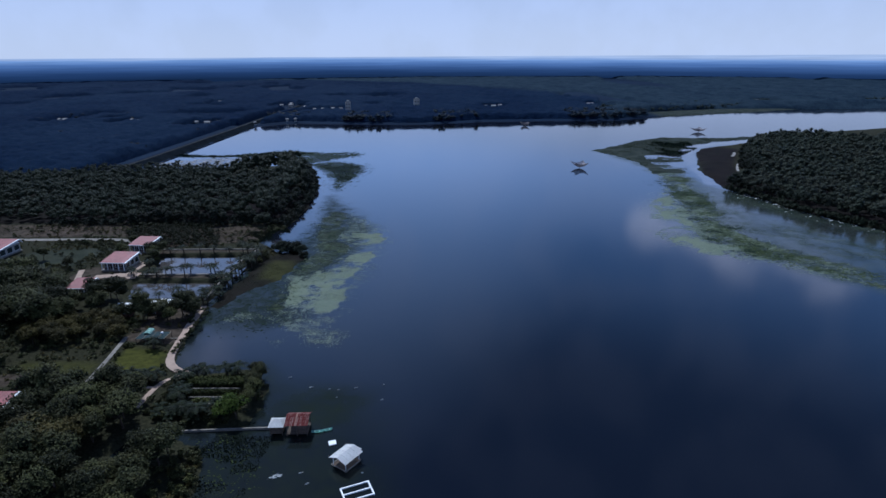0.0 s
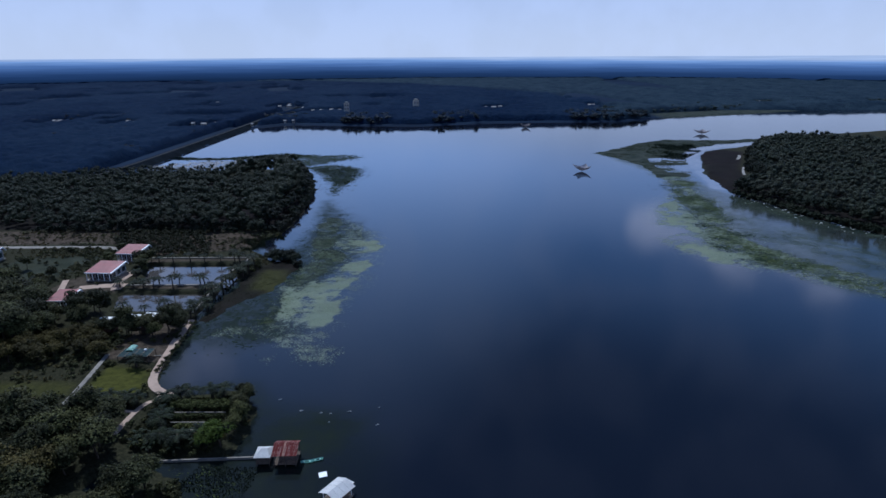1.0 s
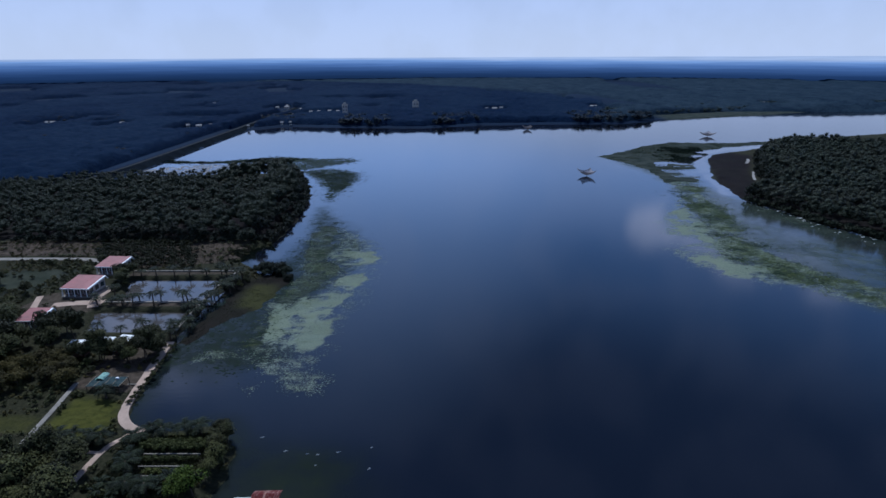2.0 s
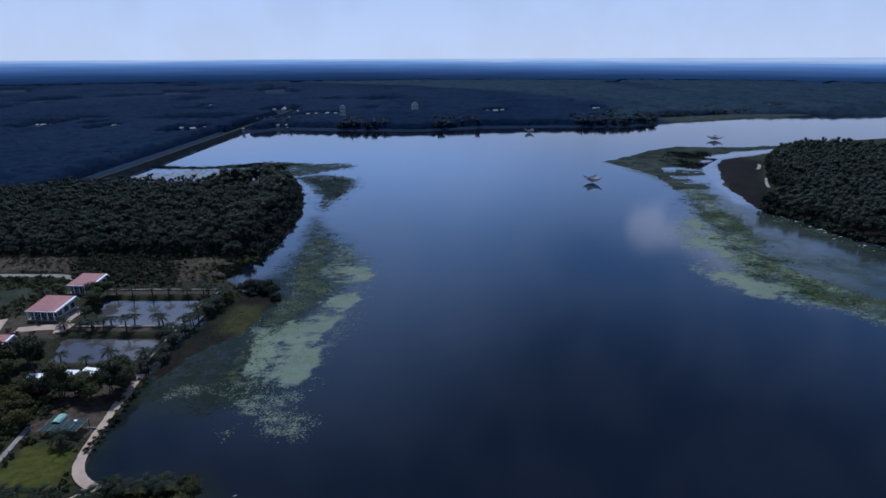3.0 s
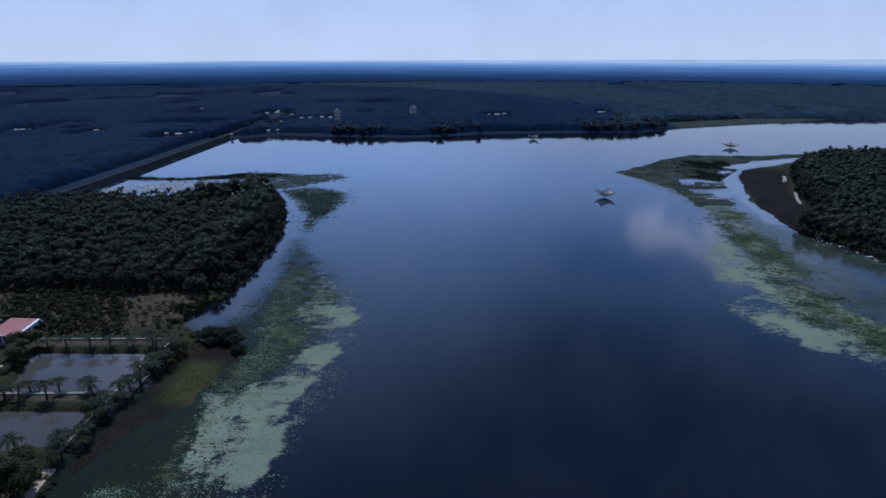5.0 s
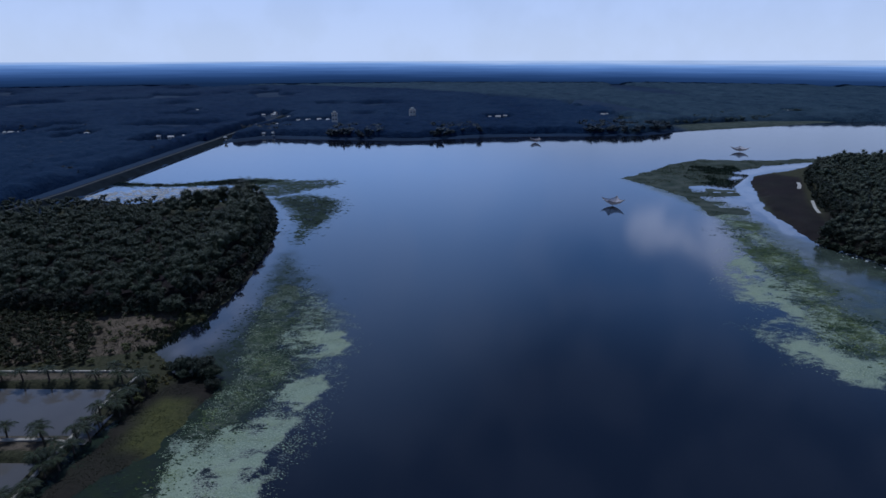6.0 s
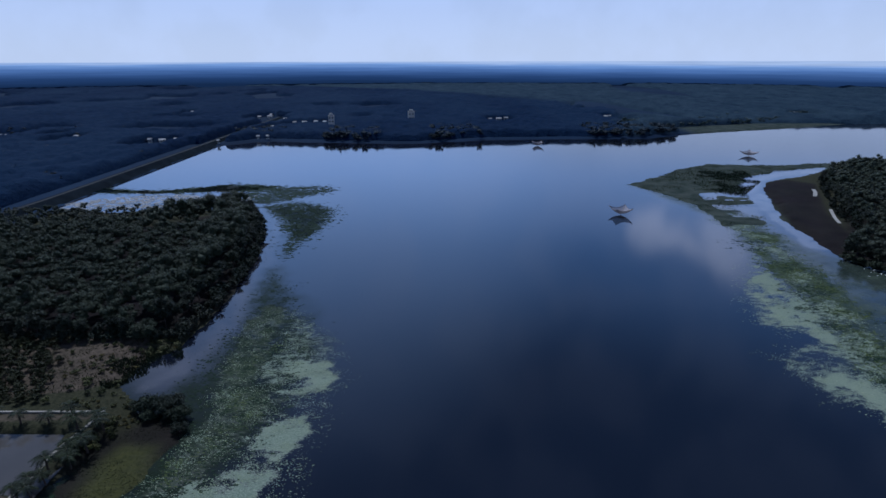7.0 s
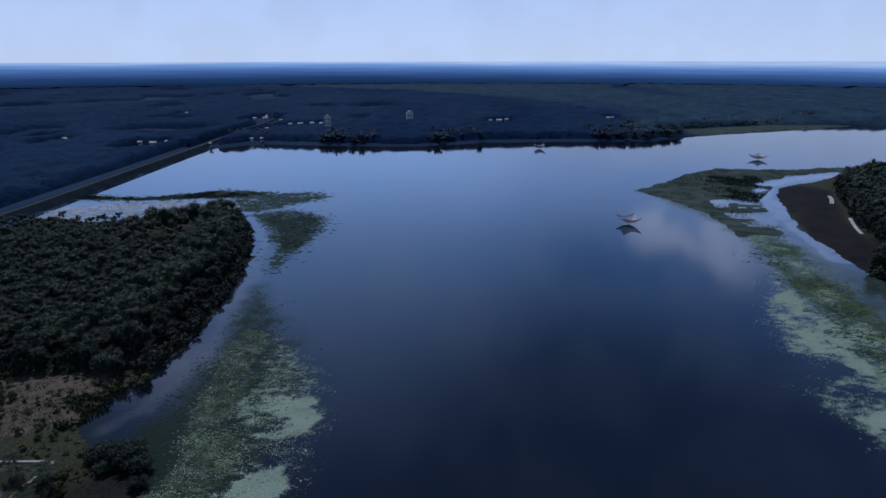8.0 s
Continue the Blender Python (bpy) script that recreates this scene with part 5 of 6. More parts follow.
reeds("reeds", [(118, 140), (108, 165), (104, 200), (112, 250), (120, 290), (127, 280), (139, 240), (150, 210), (175, 172), (190, 140)], 2600, 503, 0.22, REED, "patchy green marsh grass below the wood", lo=0.56, clump=8)
reeds("reeds", FLATS, 6000, 504, 0.45, PAD_DARK, "dark green reeds on the mud flats", lo=0.45, clump=9)
reeds("reeds", [(-74, 341), (-64, 325), (-54, 296), (-49, 300), (-47, 335), (-62, 350)], 6000, 505, 0.3, PAD_DARK, "dark water grass off the wooded point", lo=0.48, clump=8)
reeds("reeds", [(-66, 212), (-60, 212), (-56, 205), (-66, 190), (-70, 196)], 3000, 506, 0.45, REED, "grass along the muddy inlet", lo=0.45)
reeds("reeds", [(-41, 62), (-30, 62), (-29, 84), (-40, 84)], 4200, 507, 0.30, REED, "sunken weeds by the causeway", lo=0.48)
pads("floating_weed", [[(-42, 66), (-36, 62), (-31, 68), (-31, 80), (-36, 84), (-41, 82)]], 700, 67, PAD_GREEN, "dull green weed in the shallows beside the huts", 0.04, 0.14, 0.04)
reeds("grass", [(-52, 103.4), (-37, 103.4), (-38, 87), (-53, 90)], 8000, 508, 0.28, LEAF_GARDEN, "rough green grass between garden beds", lo=0.4)
HEDGE_LEAF = foliage("hedge_leaves", (0.040, 0.046, 0.013), (0.082, 0.090, 0.026), (0.07, 0.078, 0.022), scale=0.4)
for x0, x1, yy, wide in ((-49.6, -38.8, 99.2, 1.1), (-48.0, -38.6, 96.2, 0.5), (-46.4, -38.4, 93.2, 0.5)):
    x, y, r = planted([(x0, yy - wide), (x1, yy - wide), (x1, yy + wide), (x0, yy + wide)], 0.5, 510)
    kinds = [crown(260 + k, 0.5, 0.0, 1.5 if wide > 1 else 0.9, 4, 110, 0.15) for k in range(3)]
    joined("hedge", kinds, x, y, height(x, y), r.uniform(0.95, 1.05, len(x)), HEDGE_LEAF, "clipped dark green garden hedge", "hedge", 511, 0)

# ---- undergrowth over the settled ground ----
PATH_LINES = [[(-51.6, 104.1), (-55.6, 106.2), (-58.0, 109.4), (-59.2, 115), (-60.4, 124), (-61.2, 132.5), (-61.8, 138)], [(-53.6, 104.2), (-55.2, 98), (-55.5, 91)], [(-55.4, 97.7), (-61, 98.2)],
              [(-69.3, 100), (-70.2, 109), (-71.5, 119)], [(-89, 155.5), (-92, 163), (-91, 170)], [(-102, 151), (-105, 158), (-107, 163)], [(-100, 157), (-88, 158.8)], [(-240, 194.5), (-112, 193.2), (-104, 190)],
              [(-87.5, 158.6), (-62.5, 159.2)], [(-91.5, 182), (-61, 182.2)], [(-61, 182), (-63.4, 163), (-63, 142)], [(-49, 84.9), (-30.2, 86.1)]]
HOUSE_SPOTS = [(-97.4, 168.9, 7), (-98.2, 185, 6.5), (-94.6, 146.4, 4.8), (-141.5, 177.6, 6.5), (-78.6, 90.2, 3), (-77.9, 130.9, 2.6), (-68.9, 132.6, 2.8), (-73.2, 132.8, 2.2), (-75, 89.6, 1.8), (-64.8, 118, 4.2)]


def undergrowth(count, seed, size, lo, material, label, bare_chance, clump):
    r = np.random.default_rng(seed)
    x, y = r.uniform(-150, -34, count * 8), r.uniform(58, 213, count * 8)
    keep = (land(x, y) > 0.4) & (fractal(x, y, clump, seed) + r.uniform(-0.1, 0.1, len(x)) > lo)
    for line in PATH_LINES:
        keep &= along(line, x, y) > 1.3
    for hx, hy, hr in HOUSE_SPOTS:
        keep &= np.hypot(x - hx, y - hy) > hr
    for poly in LAWNS:
        keep &= inside(poly, x, y) < 0.2
    for poly in PONDS + [POOL]:
        keep &= inside(poly, x, y) < -5.0
    for poly in BARE:
        keep &= (inside(poly, x, y) < 0) | (r.uniform(0, 1, len(x)) < bare_chance)
    keep &= inside(WEST_FOREST, x, y) < -1
    keep &= inside([(-50, 101), (-38, 101), (-38, 91), (-47, 91)], x, y) < 0
    x, y = x[keep][:count], y[keep][:count]
    kinds = [crown(270 + k + seed, 0.55, 0.0, 0.75, 4, 52, 0.26, balls=False) for k in range(4)]
    joined("undergrowth", kinds, x, y, height(x, y) - 0.08, size * r.uniform(0.45, 1.25, len(x)), material, label, "bushes", seed)


x, y, r = planted([(-112, 211), (-88, 211), (-80, 200), (-75, 185), (-100, 185), (-112, 197)], 1.9, 415, 1.0)
joined("orchard", [crown(280 + k, 1.0, 0.05, 2.0, 6, 150, 0.26) for k in range(4)], x, y, height(x, y) - 0.1, r.uniform(0.85, 1.25, len(x)), LEAF_GARDEN, "close rows of small dark orchard trees", "orchard", 416)
undergrowth(3600, 601, 1.15, 0.44, LEAF_GARDEN, "tangled dark green undergrowth between the trees", 0.10, 12)
undergrowth(2300, 602, 0.8, 0.48, OLIVE_LEAF, "dry olive scrub on the settled ground", 0.6, 9)


def skirt(line, count, seed, size, material, label):
    """Low bushes and saplings that fill the foot of a wood's edge."""
    r = np.random.default_rng(seed)
    p = np.array(line, float)
    seg = np.linalg.norm(np.diff(p, axis=0), axis=1)
    t = np.sort(r.uniform(0, seg.sum(), count))
    cut = np.concatenate([[0], np.cumsum(seg)])
    x, y = np.interp(t, cut, p[:, 0]) + r.normal(size=count) * 0.9, np.interp(t, cut, p[:, 1]) + r.normal(size=count) * 0.9
    kinds = [crown(290 + k + seed, 1.0, 0.0, 1.9, 5, 60, 0.36) for k in range(4)]
    joined("undergrowth", kinds, x, y, np.maximum(height(x, y), 0) - 0.1, size * r.uniform(0.5, 1.3, count), material, label, "bushes", seed)


skirt([(-150, 213), (-79, 211.6), (-67, 212), (-61, 214), (-60.5, 222), (-60, 250), (-62, 272), (-67, 299), (-76, 324), (-84, 339)], 520, 611, 1.25, LEAF_FOREST, "dark bushes along the foot of the west wood")
skirt([(130.5, 274), (137, 256), (143.5, 229), (150.5, 215), (157.5, 204.5), (180, 172)], 300, 612, 1.3, LEAF_FOREST, "dark bushes along the foot of the east wood")
skirt([(135, 277), (154.5, 300), (163, 327), (179, 361), (193, 389), (216, 423)], 260, 613, 1.1, LEAF_FOREST, "dark bushes between the east wood and bare soil")
# ---- houses ----
def at(thing, x, y, z, turn):
    thing.matrix_basis = pose(x, y, z, 0, 0, turn)
    return thing


def gable(bm, x0, x1, y0, y1, z_eave, z_ridge, thick, ridge=0.5):
    """A two-sided roof slab, the ridge along x."""
    ym = y0 + (y1 - y0) * ridge
    v = []
    for x in (x0, x1):
        for yy, z in ((y0, z_eave), (ym, z_ridge), (y1, z_eave), (y1, z_eave + thick), (ym, z_ridge + thick), (y0, z_eave + thick)):
            v.append(bm.verts.new((x, yy, z)))
    a, b = v[:6], v[6:]
    for f in ([a[0], a[1], a[4], a[5]], [a[1], a[2], a[3], a[4]], [b[5], b[4], b[1], b[0]], [b[4], b[3], b[2], b[1]]):
        bm.faces.new(f)
    for k in range(6):
        q = (k + 1) % 6
        bm.faces.new([a[k], a[q], b[q], b[k]])
    return bm


def wall_run(bm, a, b, z0, z1, openings, thick=0.2):
    """A wall along x from a to b at y = 0, with openings (x0, x1, z0, z1) that go through it, in one piece."""
    xs = sorted({a, b, *[o[0] for o in openings], *[o[1] for o in openings]})
    zs = sorted({z0, z1, *[min(max(q, z0), z1) for o in openings for q in o[2:]]})
    spots, cells = {}, set()
    for i in range(len(xs) - 1):
        for j in range(len(zs) - 1):
            mx, mz = (xs[i] + xs[i + 1]) / 2, (zs[j] + zs[j + 1]) / 2
            if not any(o[0] < mx < o[1] and o[2] < mz < o[3] for o in openings):
                cells.add((i, j))

    def spot(i, j, k):
        if (i, j, k) not in spots:
            spots[i, j, k] = bm.verts.new((xs[i], k * thick, zs[j]))
        return spots[i, j, k]

    for i, j in cells:
        for k in (0, 1):
            bm.faces.new([spot(i, j, k), spot(i + 1, j, k), spot(i + 1, j + 1, k), spot(i, j + 1, k)])
        for di, dj, p, q in ((-1, 0, (i, j), (i, j + 1)), (1, 0, (i + 1, j), (i + 1, j + 1)), (0, -1, (i, j), (i + 1, j)), (0, 1, (i, j + 1), (i + 1, j + 1))):
            if (i + di, j + dj) not in cells:
                bm.faces.new([spot(*p, 0), spot(*q, 0), spot(*q, 1), spot(*p, 1)])
    return bm


def window(parent, x0, x1, z0, z1, m):
    w = part("window", wall_run(bmesh.new(), x0, x1, z0, z1, [(x0 + 0.07, x1 - 0.07, z0 + 0.07, z1 - 0.07)], 0.1), WHITE, parent, "white window frame")
    w.matrix_basis = m
    part("pane", boxed(x0 + 0.07, x1 - 0.07, 0.04, 0.06, z0 + 0.07, z1 - 0.07), GLASS, w, "dark window glass")


def red_house(x, y, w, d, turn, eave, ridge, label, windows=4):
    """A single-storey house: low red roof with seams, white fascia, glazed front under a porch."""
    h = at(empty("house", label, "house", "red roofed houses"), x, y, ground_z(x, y), turn)
    part("plinth", boxed(-w / 2 - 0.4, w / 2 + 0.4, -d / 2 - 1.2, d / 2 + 0.3, -0.6, 0.25, 0.03), CONCRETE, h)
    gap = w / windows
    front = [(-w / 2 + gap * k + 0.14, -w / 2 + gap * (k + 1) - 0.14, 0.25 if k == 1 else 0.6, eave - 0.2) for k in range(windows)]
    sides = max(3, int(d / 2.4))
    step = d / sides
    side = [(-d / 2 + step * k + 0.3, -d / 2 + step * (k + 1) - 0.3, 0.6, eave - 0.35) for k in range(sides)]
    for name, a, ops, m in (("wall", w, front, pose(0, -d / 2, 0)), ("wall", w, [], pose(0, d / 2, 0, 0, 0, 180)), ("wall", d, side, pose(w / 2, 0, 0, 0, 0, 90)), ("wall", d, [], pose(-w / 2, 0, 0, 0, 0, -90))):
        wall = part(name, wall_run(bmesh.new(), -a / 2, a / 2, 0.25, eave, ops), BROWN_WALL if ops is front else PLASTER, h)
        wall.matrix_basis = m
        for o in ops:
            window(h, *o, m @ pose(0, 0.05, 0))
    part("ceiling_slab", boxed(-w / 2 + 0.21, w / 2 - 0.21, -d / 2 + 0.21, d / 2 - 0.21, eave - 0.12, eave - 0.02), PLASTER, h)
    part("roof", gable(bmesh.new(), -w / 2 - 0.4, w / 2 + 0.3, -d / 2 - 1.1, d / 2 + 0.6, eave, ridge, 0.1, 0.9), RED_TILE, h, "faded red sheet roof")
    for k in range(int(w / 0.75)):
        sx = -w / 2 - 0.3 + k * 0.75
        part("roof_seam", gable(bmesh.new(), sx, sx + 0.06, -d / 2 - 1.1, d / 2 + 0.6, eave + 0.104, ridge + 0.104, 0.035, 0.9), RED_TILE, h)
    part("fascia", gable(bmesh.new(), w / 2 + 0.3, w / 2 + 0.7, -d / 2 - 1.1, d / 2 + 0.6, eave - 0.22, ridge - 0.22, 0.3, 0.9), WHITE, h, "broad white concrete gutter")
    part("fascia", boxed(-w / 2 - 0.4, w / 2 + 0.3, -d / 2 - 1.2, -d / 2 - 1.1, eave - 0.15, eave + 0.1, 0.01), WHITE, h, "white eaves board")
    for s in (1, -1):
        tri = bmesh.new()
        f = [tri.verts.new((s * (w / 2 - 0.1), yy, z)) for yy, z in ((-d / 2, eave), (d / 2, eave), (d * 0.36, ridge - 0.09))]
        g = [tri.verts.new((s * (w / 2), v.co.y, v.co.z)) for v in f]
        tri.faces.new(f), tri.faces.new(g[::-1])
        for k in range(3):
            tri.faces.new([f[k], g[k], g[(k + 1) % 3], f[(k + 1) % 3]])
        part("gable_wall", tri, WHITE, h, "white gable wall")
    for k in range(windows + 1):
        px = -w / 2 + 0.05 + k * (w - 0.1) / windows
        part("porch_column", boxed(px - 0.09, px + 0.09, -d / 2 - 1.05, -d / 2 - 0.87, 0.25, eave, 0.01), WHITE, h, "white porch column")
    return h


red_house(-96.8, 166.4, 6.7, 7.0, -4, 2.5, 3.4, "single-storey house with a faded red roof and glazed porch")
red_house(-97.6, 183.2, 6.0, 6.4, -4, 2.5, 3.3, "single-storey house with a faded red roof behind trees")
red_house(-96.0, 145.2, 4.4, 4.8, 0, 2.6, 3.4, "small red-roofed house beside the dusty track", 3)
red_house(-141.5, 177.6, 7.4, 8.6, -4, 2.7, 3.9, "red-roofed house beside the concrete lane")
red_house(-78.6, 90.2, 3.6, 3.0, 0, 2.3, 2.9, "small shed with a faded red roof among trees", 2)


def flat_house(x, y, w, d, turn, z, wall, label, tilt=0.35):
    """A plain house with a thin sloping white sheet roof, a door and windows."""
    h = at(empty("house", label, "house", "white roofed houses"), x, y, ground_z(x, y), turn)
    ops = [(-w / 2 + 0.4, -w / 2 + 1.2, 0.05, 2.0), (-w / 2 + 1.7, -w / 2 + 2.7, 0.9, 1.9)]
    for a, o, m in ((w, ops, pose(0, -d / 2, 0)), (w, [], pose(0, d / 2, 0, 0, 0, 180)), (d, [], pose(w / 2, 0, 0, 0, 0, 90)), (d, [], pose(-w / 2, 0, 0, 0, 0, -90))):
        part("wall", wall_run(bmesh.new(), -a / 2, a / 2, -0.4, z - 0.1, o), wall, h).matrix_basis = m
    window(h, *ops[1], pose(0, -d / 2 + 0.05, 0))
    part("door", boxed(ops[0][0], ops[0][1], -d / 2 + 0.06, -d / 2 + 0.12, 0.05, 2.0, 0.01), DARK_WOOD, h, "dark wooden door")
    n = max(2, int(w / 1.0))
    for k in range(n):
        x0 = -w / 2 - 0.35 + k * (w + 0.7) / n
        sheet = boxed(x0 + 0.01, x0 + (w + 0.7) / n - 0.02, -d / 2 - 0.5, d / 2 + 0.4, 0, 0.05)
        part("roof_sheet", sheet, WHITE_SHEET, h, "white metal roof sheet").matrix_basis = pose(0, 0, z + (0.03 if k % 2 else 0), math.degrees(math.atan2(tilt, d)), 0, 0)
    return h


flat_house(-77.9, 130.9, 3.4, 2.6, 0, 2.3, BROWN_WALL, "low brown house with a white sheet roof")
flat_house(-69.0, 132.7, 2.7, 2.8, -12, 2.6, BROWN_WALL, "brown house with a bright white sheet roof under trees")
flat_house(-72.6, 133.0, 1.9, 1.6, -5, 2.2, PLASTER, "small lean-to with a patched white roof")
flat_house(-75.0, 89.6, 2.0, 1.8, 0, 1.9, PLASTER, "small grey shed with a white roof", 0.2)


def net_shed(x, y):
    """A low frame with a dark shade net in strips and an arched teal sheet over one end."""
    s = at(empty("shade_shed", "low shed under dark shade net with a teal arch", "shed"), x, y, ground_z(x, y), 0)
    for k in range(4):
        for j in (0, 1):
            part("post", boxed(-3.1 + 2.05 * k, -3.0 + 2.05 * k, -1.8 + 3.5 * j, -1.7 + 3.5 * j, -0.3, 1.1), DARK_WOOD, s)
    for k in range(7):
        part("net_strip", boxed(-3.2, 3.2, -1.85 + 0.52 * k, -1.40 + 0.52 * k, 1.1 + 0.02 * (k % 2), 1.13 + 0.02 * (k % 2)), SHADE_NET, s, "strip of dark shade net")
    for k in range(5):
        part("batten", boxed(-3.2 + 1.58 * k, -3.12 + 1.58 * k, -1.9, 1.8, 1.155, 1.19), BAMBOO, s)
    bm, n = bmesh.new(), 8
    ring = []
    for k in range(n + 1):
        a = math.pi * k / n
        ring.append([bm.verts.new((-1.7 - 0.8 * math.cos(a), yy, 1.2 + 0.38 * math.sin(a))) for yy in (0.3, 2.7)])
    for p, q in zip(ring, ring[1:]):
        bm.faces.new([p[0], q[0], q[1], p[1]])
    bmesh.ops.solidify(bm, geom=bm.faces[:], thickness=0.04)
    part("arched_sheet", bm, TEAL_SHEET, s, "pale teal arched roof sheet")
    part("crate", boxed(1.3, 1.8, 0.6, 1.0, 1.195, 1.5, 0.02), WHITE, s, "small white crate")
    return s


net_shed(-64.8, 118.0)
part("plank", boxed(-0.9, 0.9, -0.12, 0.12, 0, 0.12, 0.01), CONCRETE, at(empty("bench_slab", "pale concrete slab beside the path", "slab"), -61.0, 119.3, ground_z(-61, 119.3) + 0.05, 0))
rubble = crown(700, 0.9, 0.0, 0.55, 5, 0, 0.1, 1)
tagged(new("earth_heap", mesh_of("earth_heap", rubble[0], rubble[1], plain("red_earth", (0.36, 0.13, 0.09), 0.95, vary=0.3))), "small heap of orange-red earth", "earth heap").matrix_basis = pose(-73.6, 100.3, ground_z(-73.6, 100.3))


def lamp_post(x, y):
    s = at(empty("street_lamp", "thin post with a pale lamp head", "lamp"), x, y, ground_z(x, y), 0)
    part("pole", rod(bmesh.new(), (0, 0, -0.2), (0, 0, 3.4), 0.05, 0.035, 8), WHITE, s)
    part("lamp_head", boxed(-0.15, 0.5, -0.13, 0.13, 3.4, 3.52, 0.03), WHITE, s, "white lamp head")


lamp_post(-78.0, 95.2)

# ---- things on the water ----
def stilt_hut(x, y, w, d, turn, eave, ridge, along_y, material, other, label, seams):
    """An open hut on posts over the water with a two-sided sheet roof and a plank floor."""
    h = at(empty("stilt_hut", label, "hut", "huts on the water"), x, y, 0, turn)
    for i in (-1, 0, 1):
        for j in (-1, 1):
            part("post", rod(bmesh.new(), (i * (w / 2 - 0.15), j * (d / 2 - 0.15), -1.4), (i * (w / 2 - 0.15), j * (d / 2 - 0.15), eave), 0.07, 0.06, 7), DARK_WOOD, h)
    for k in range(int(w / 0.3)):
        part("floor_board", boxed(-w / 2 + 0.3 * k + 0.01, -w / 2 + 0.3 * k + 0.28, -d / 2, d / 2, 0.42, 0.47), DARK_WOOD, h)
    part("beam", boxed(-w / 2, w / 2, -d / 2 + 0.1, -d / 2 + 0.2, eave - 0.15, eave - 0.02), DARK_WOOD, h)
    part("beam", boxed(-w / 2, w / 2, d / 2 - 0.2, d / 2 - 0.1, eave - 0.15, eave - 0.02), DARK_WOOD, h)
    n = seams
    for k in range(n):
        x0 = -w / 2 - 0.15 + k * (w + 0.3) / n
        m = other if k == 5 else material
        for side in (0, 1):
            bm = bmesh.new()
            ym = d * 0.1
            lo, hi = ((-d / 2 - 0.25, eave), (ym + 0.02, ridge)) if side == 0 else ((d / 2 + 0.25, eave + 0.05), (ym - 0.02, ridge))
            x1 = x0 + (w + 0.3) / n - 0.012
            up = 0.015 * (k % 2)
            ring = [bm.verts.new((px, py, pz + up)) for px, (py, pz) in ((x0, lo), (x1, lo), (x1, hi), (x0, hi))]
            bm.faces.new(ring)
            bmesh.ops.solidify(bm, geom=bm.faces[:], thickness=0.03)
            part("roof_sheet", bm, m, h, "corrugated roof sheet")
    return h


stilt_hut(-25.2, 85.7, 3.6, 3.4, 2, 2.2, 3.0, False, RED_SHEET, RUST_SHEET, "open stilt hut with a rusty red sheet roof", 12)


def white_hut(x, y):
    """A small hut with a white hipped roof and dark boarded sides."""
    h = at(empty("stilt_hut", "small stilt hut with a white hipped roof", "hut", "huts on the water"), x, y, 0, 2)
    for i in (-1, 1):
        for j in (-1, 1):
            part("post", rod(bmesh.new(), (i * 1.0, j * 1.15, -1.4), (i * 1.0, j * 1.15, 1.75), 0.07, 0.06, 7), DARK_WOOD, h)
    for k in range(7):
        part("floor_board", boxed(-1.05 + 0.3 * k, -1.05 + 0.3 * k + 0.28, -1.2, 1.2, 0.4, 0.45), DARK_WOOD, h)
    for k in range(4):
        part("side_board", boxed(-1.05, 1.05, -1.2, -1.15, 0.5 + 0.3 * k, 0.5 + 0.3 * k + 0.28), DARK_WOOD, h)
    bm = bmesh.new()
    e = [bm.verts.new(p) for p in ((-1.3, -1.45, 1.75), (1.3, -1.45, 1.75), (1.3, 1.45, 1.75), (-1.3, 1.45, 1.75))]
    p, q = bm.verts.new((-0.35, 0.1, 2.4)), bm.verts.new((0.55, 0.1, 2.4))
    for f in ([e[0], e[1], q, p], [e[1], e[2], q], [e[2], e[3], p, q], [e[3], e[0], p]):
        bm.faces.new(f)
    bmesh.ops.solidify(bm, geom=bm.faces[:], thickness=0.05)
    part("roof", bm, WHITE_SHEET, h, "white hipped roof")


white_hut(-28.7, 85.4)


